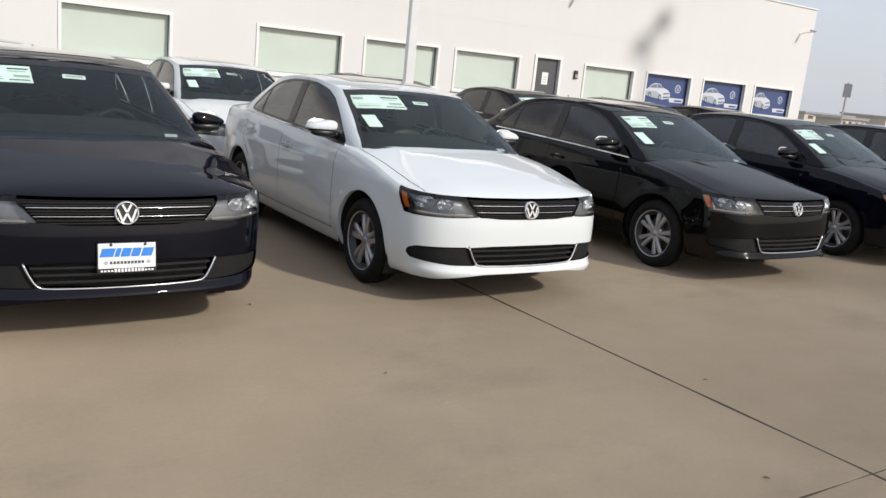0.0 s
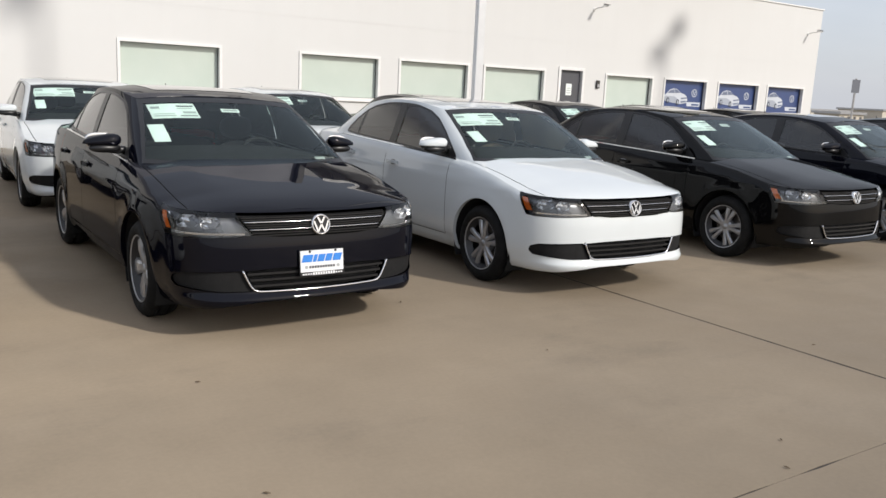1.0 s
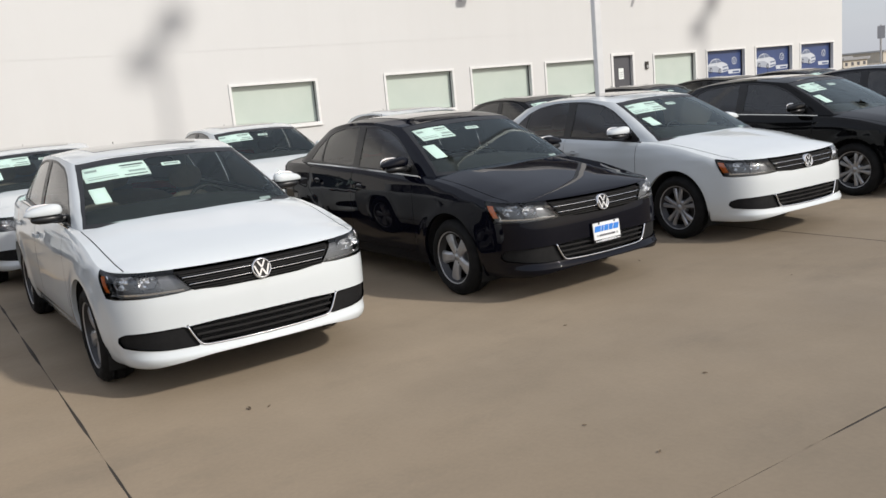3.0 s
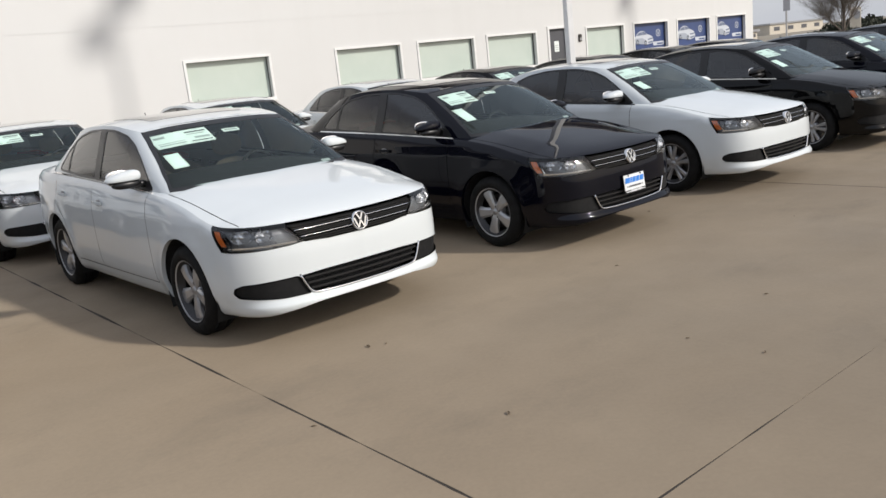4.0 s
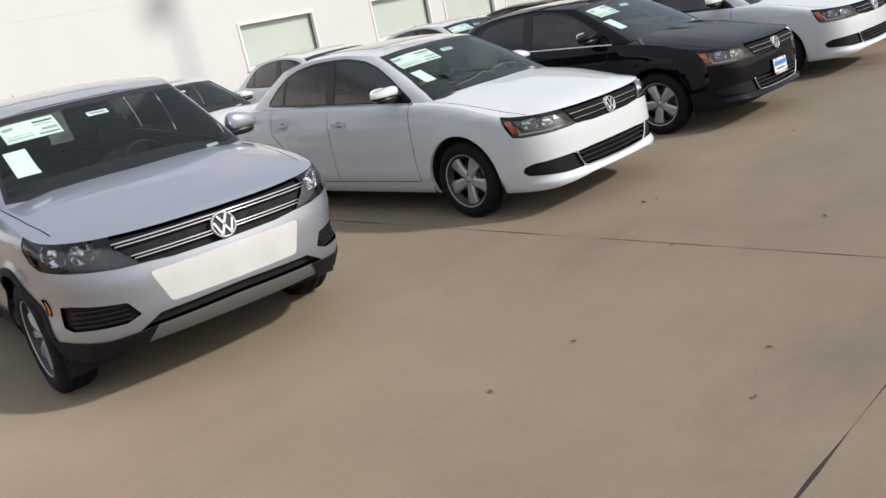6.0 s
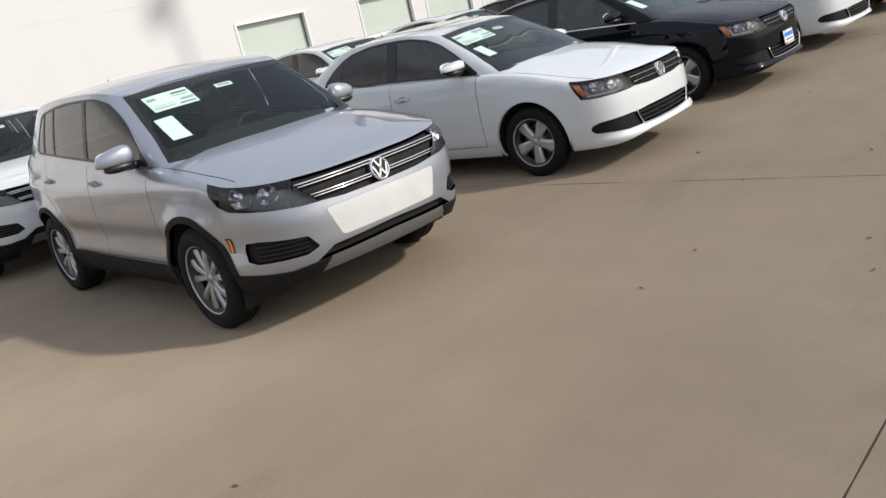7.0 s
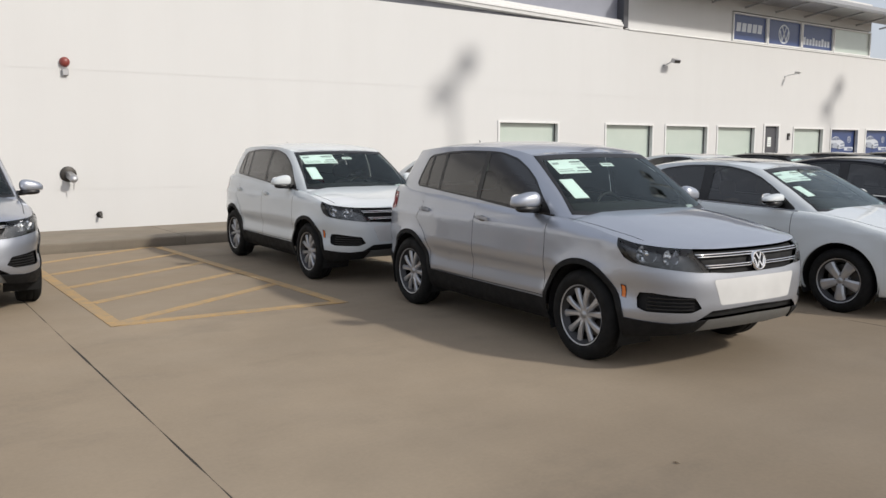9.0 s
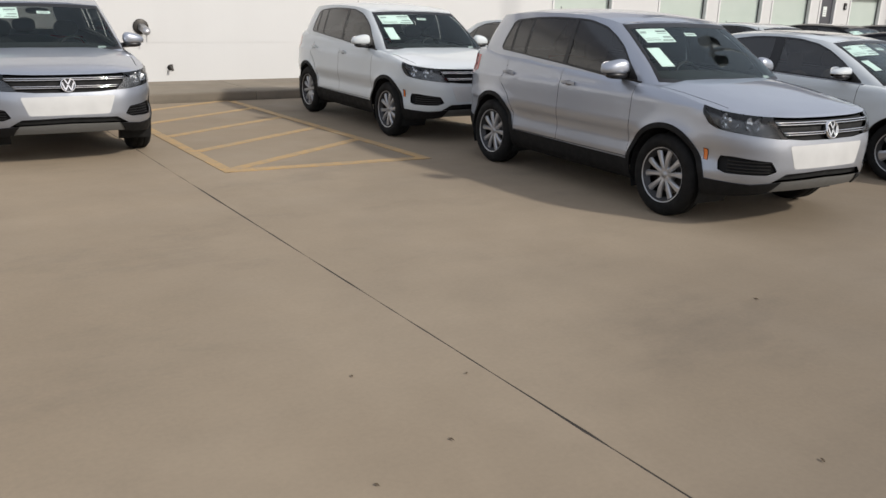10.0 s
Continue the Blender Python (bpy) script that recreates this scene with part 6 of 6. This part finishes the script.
def dry_leaf(x, y, size, turn):
    bm = bmesh.new()
    pts = [(-1, 0, .1), (-.4, .35, .25), (.3, .3, .3), (1, 0, .15), (.3, -.28, .3), (-.4, -.33, .2)]
    vs = [bm.verts.new((a * size, c * size, .002 + z * size)) for a, c, z in pts]
    mid = bm.verts.new((0, 0, .003))
    for i in range(6):
        bm.faces.new((vs[i], vs[(i + 1) % 6], mid))
    r = bmesh.ops.extrude_face_region(bm, geom=list(bm.faces))
    bmesh.ops.translate(bm, verts=[e for e in r["geom"] if isinstance(e, bmesh.types.BMVert)], vec=(0, 0, .002))
    bmesh.ops.recalc_face_normals(bm, faces=bm.faces)
    o = tagged(new("dry_leaf", mesh_of("dry_leaf", bm, LITTER)), "small dry brown leaf on the concrete", "leaf", "dry leaves on the ground")
    o.matrix_basis = pose(x, y, .001, 0, 0, turn)
    return o


LEAVES = [(-2.0, 3.85, .035), (-1.9, 3.80, .02), (.10, 2.43, .022), (-2.14, 2.47, .03), (-.80, 1.93, .022), (-.84, 2.37, .018), (.20, 3.70, .02), (-4.19, 2.83, .022), (-3.92, 1.98, .022),
          (-4.76, 2.86, .025), (-4.34, 1.84, .025), (2.15, 1.64, .022), (2.39, 1.84, .018), (2.24, 3.37, .018), (1.96, 4.71, .025), (3.97, 2.72, .02), (3.25, 1.77, .022), (-9.47, 3.06, .02), (-9.88, 2.93, .02), (-8.31, 2.19, .022),
          (-6.95, 3.50, .025), (-9.07, 3.53, .018), (-9.55, 3.77, .018), (-6.78, 2.0, .018), (-2.82, 3.12, .02)]


# ---- the cars ----
sedan_src, sb, scab, slow = make_car(SEDAN, "sedan", WHITE)
suv_src, ub, ucab, ulow = make_car(SUV, "suv", WHITE)
five = disc_wheel("five", .212, .316, .20, ALLOY)
ten = disc_wheel("ten", .212, .316, .20, ALLOY_DARK)
star = disc_wheel("star", .226, .346, .215, ALLOY)
ROW = "parked cars in the front row"
BACK = "parked cars in the row by the wall"
front = [
    (sedan_src, SEDAN, (-1.712, 5.127, 2.1), WHITE, five, TAN, "glossy white sedan parked on tan concrete", ROW),
    (sedan_src, SEDAN, (1.07, 5.09, 2.0), NAVY, five, GREYSEAT, "glossy blue-black sedan with a white dealer plate", ROW),
    (sedan_src, SEDAN, (3.78, 5.12, 1.0), WHITE, ten, TAN, "glossy white sedan with grey multi-spoke wheels", ROW),
    (sedan_src, SEDAN, (6.80, 5.11, 1.0), BLACK, ten, GREYSEAT, "glossy black sedan with multi-spoke wheels", ROW),
    (sedan_src, SEDAN, (9.72, 5.15, 0.5), NAVY, ten, GREYSEAT, "dark blue-black sedan in the parked row", ROW),
    (sedan_src, SEDAN, (12.62, 5.12, 0.5), BLACK, ten, GREYSEAT, "black sedan at the end of the row", ROW),
    (sedan_src, SEDAN, (15.5, 5.12, 0.5), BLACK, ten, GREYSEAT, "black sedan at the end of the row", ROW),
    (suv_src, SUV, (-5.007, 5.222, -3.3), SILVER, star, GREYSEAT, "silver compact SUV with black lower cladding", ROW),
    (suv_src, SUV, (-9.718, 10.356, -1.3), SILVER, star, GREYSEAT, "silver compact SUV beside the hatched bay", BACK),
    (suv_src, SUV, (-5.02, 9.90, -1.6), WHITE, star, GREYSEAT, "white compact SUV near the kerb", BACK),
    (sedan_src, SEDAN, (-2.03, 10.0, 1.0), WHITE, five, TAN, "white sedan parked behind another white sedan", BACK),
    (sedan_src, SEDAN, (.86, 10.15, 0.0), WHITE, five, GREYSEAT, "white sedan parked behind the blue-black one", BACK),
    (sedan_src, SEDAN, (3.66, 9.95, 0.0), WHITE, five, GREYSEAT, "white sedan parked near the light pole", BACK),
    (sedan_src, SEDAN, (6.3, 9.9, 0.0), BLACK, ten, GREYSEAT, "black sedan in the row by the wall", BACK),
    (sedan_src, SEDAN, (9.1, 9.9, 0.0), BLACK, ten, GREYSEAT, "black sedan in the row by the wall", BACK),
    (sedan_src, SEDAN, (11.6, 9.75, 0.0), BLACK, ten, GREYSEAT, "black sedan in the row by the wall", BACK),
    (sedan_src, SEDAN, (14.3, 9.9, 0.0), BLACK, ten, GREYSEAT, "black sedan in the row by the wall", BACK),
]
cars = [finish_car(*a) for a in front]


def dealer_plate(car):
    """White plate in a dark holder; the lettering stands as slanted bars."""
    P = sb.lower(np.array([0.0]), np.array([.47]))[0]
    m = Matrix.Translation((0, P[1] - .016, .47)) @ Matrix.Rotation(radians(-6), 4, 'X') @ Matrix.Diagonal((.95, 1, .90, 1))
    pl = part("dealer_plate", box_bm(-.152, -.004, -.082, .152, .004, .085, .003), PLATE_WHITE, car, "white dealer plate with blue print", m=m)
    part("plate_holder", join([box_bm(-.158, -.006, -.089, .158, .006, -.060, .003), box_bm(-.158, -.002, .080, .158, .006, .089, .003), box_bm(-.158, -.002, -.089, -.150, .006, .089, .003), box_bm(.150, -.002, -.089, .158, .006, .089, .003)]), TRIM, pl, "black plate holder")
    for sx in (-.085, .095):
        part("bolt", lathe([(.0001, -.009), (.007, -.009), (.009, -.004)], 10, 'y'), TRIM, pl, m=Matrix.Translation((sx, 0, .076)))
    for x, w in ((-.138, .070), (-.062, .026), (-.030, .048), (.024, .046), (.078, .058)):
        bar = box_bm(x, -.0065, .006, x + w, -.0045, .056, .001)
        for v in bar.verts:
            v.co.x += .30 * (v.co.z - .03)
        part("print", bar, BLUE_INK, pl, "blue print")
    for i in range(10):
        part("print", box_bm(-.092 + i * .0185, -.0065, -.036, -.079 + i * .0185, -.0045, -.020), INK, pl)
    for sx in (-.112, .112):
        part("print", lathe([(.0001, -.006), (.011, -.006), (.011, -.004)], 12, 'y'), PAPER_GREY, pl, m=Matrix.Translation((sx, 0, -.028)))
    for i in range(16):
        big = 4 <= i < 13
        part("print", box_bm(-.140 + i * .0178, -.0082, -.083 if big else -.080, -.128 + i * .0178, -.0062, -.064 if big else -.070), PLATE_WHITE, pl)


dealer_plate(cars[1])
for src in (sedan_src, suv_src, five, ten, star):
    for o in list(src.children_recursive) + [src]:
        bpy.data.objects.remove(o)


for x, y, s in LEAVES:
    dry_leaf(x, y, s * .7, rng.uniform(0, 360))

# ---- slabs of the car park ----
for a, c in zip(XJ, XJ[1:]):
    for d, e in zip(YJ, YJ[1:]):
        structure("slab", slab(a, d, c, e), SLAB, parent=pavement)
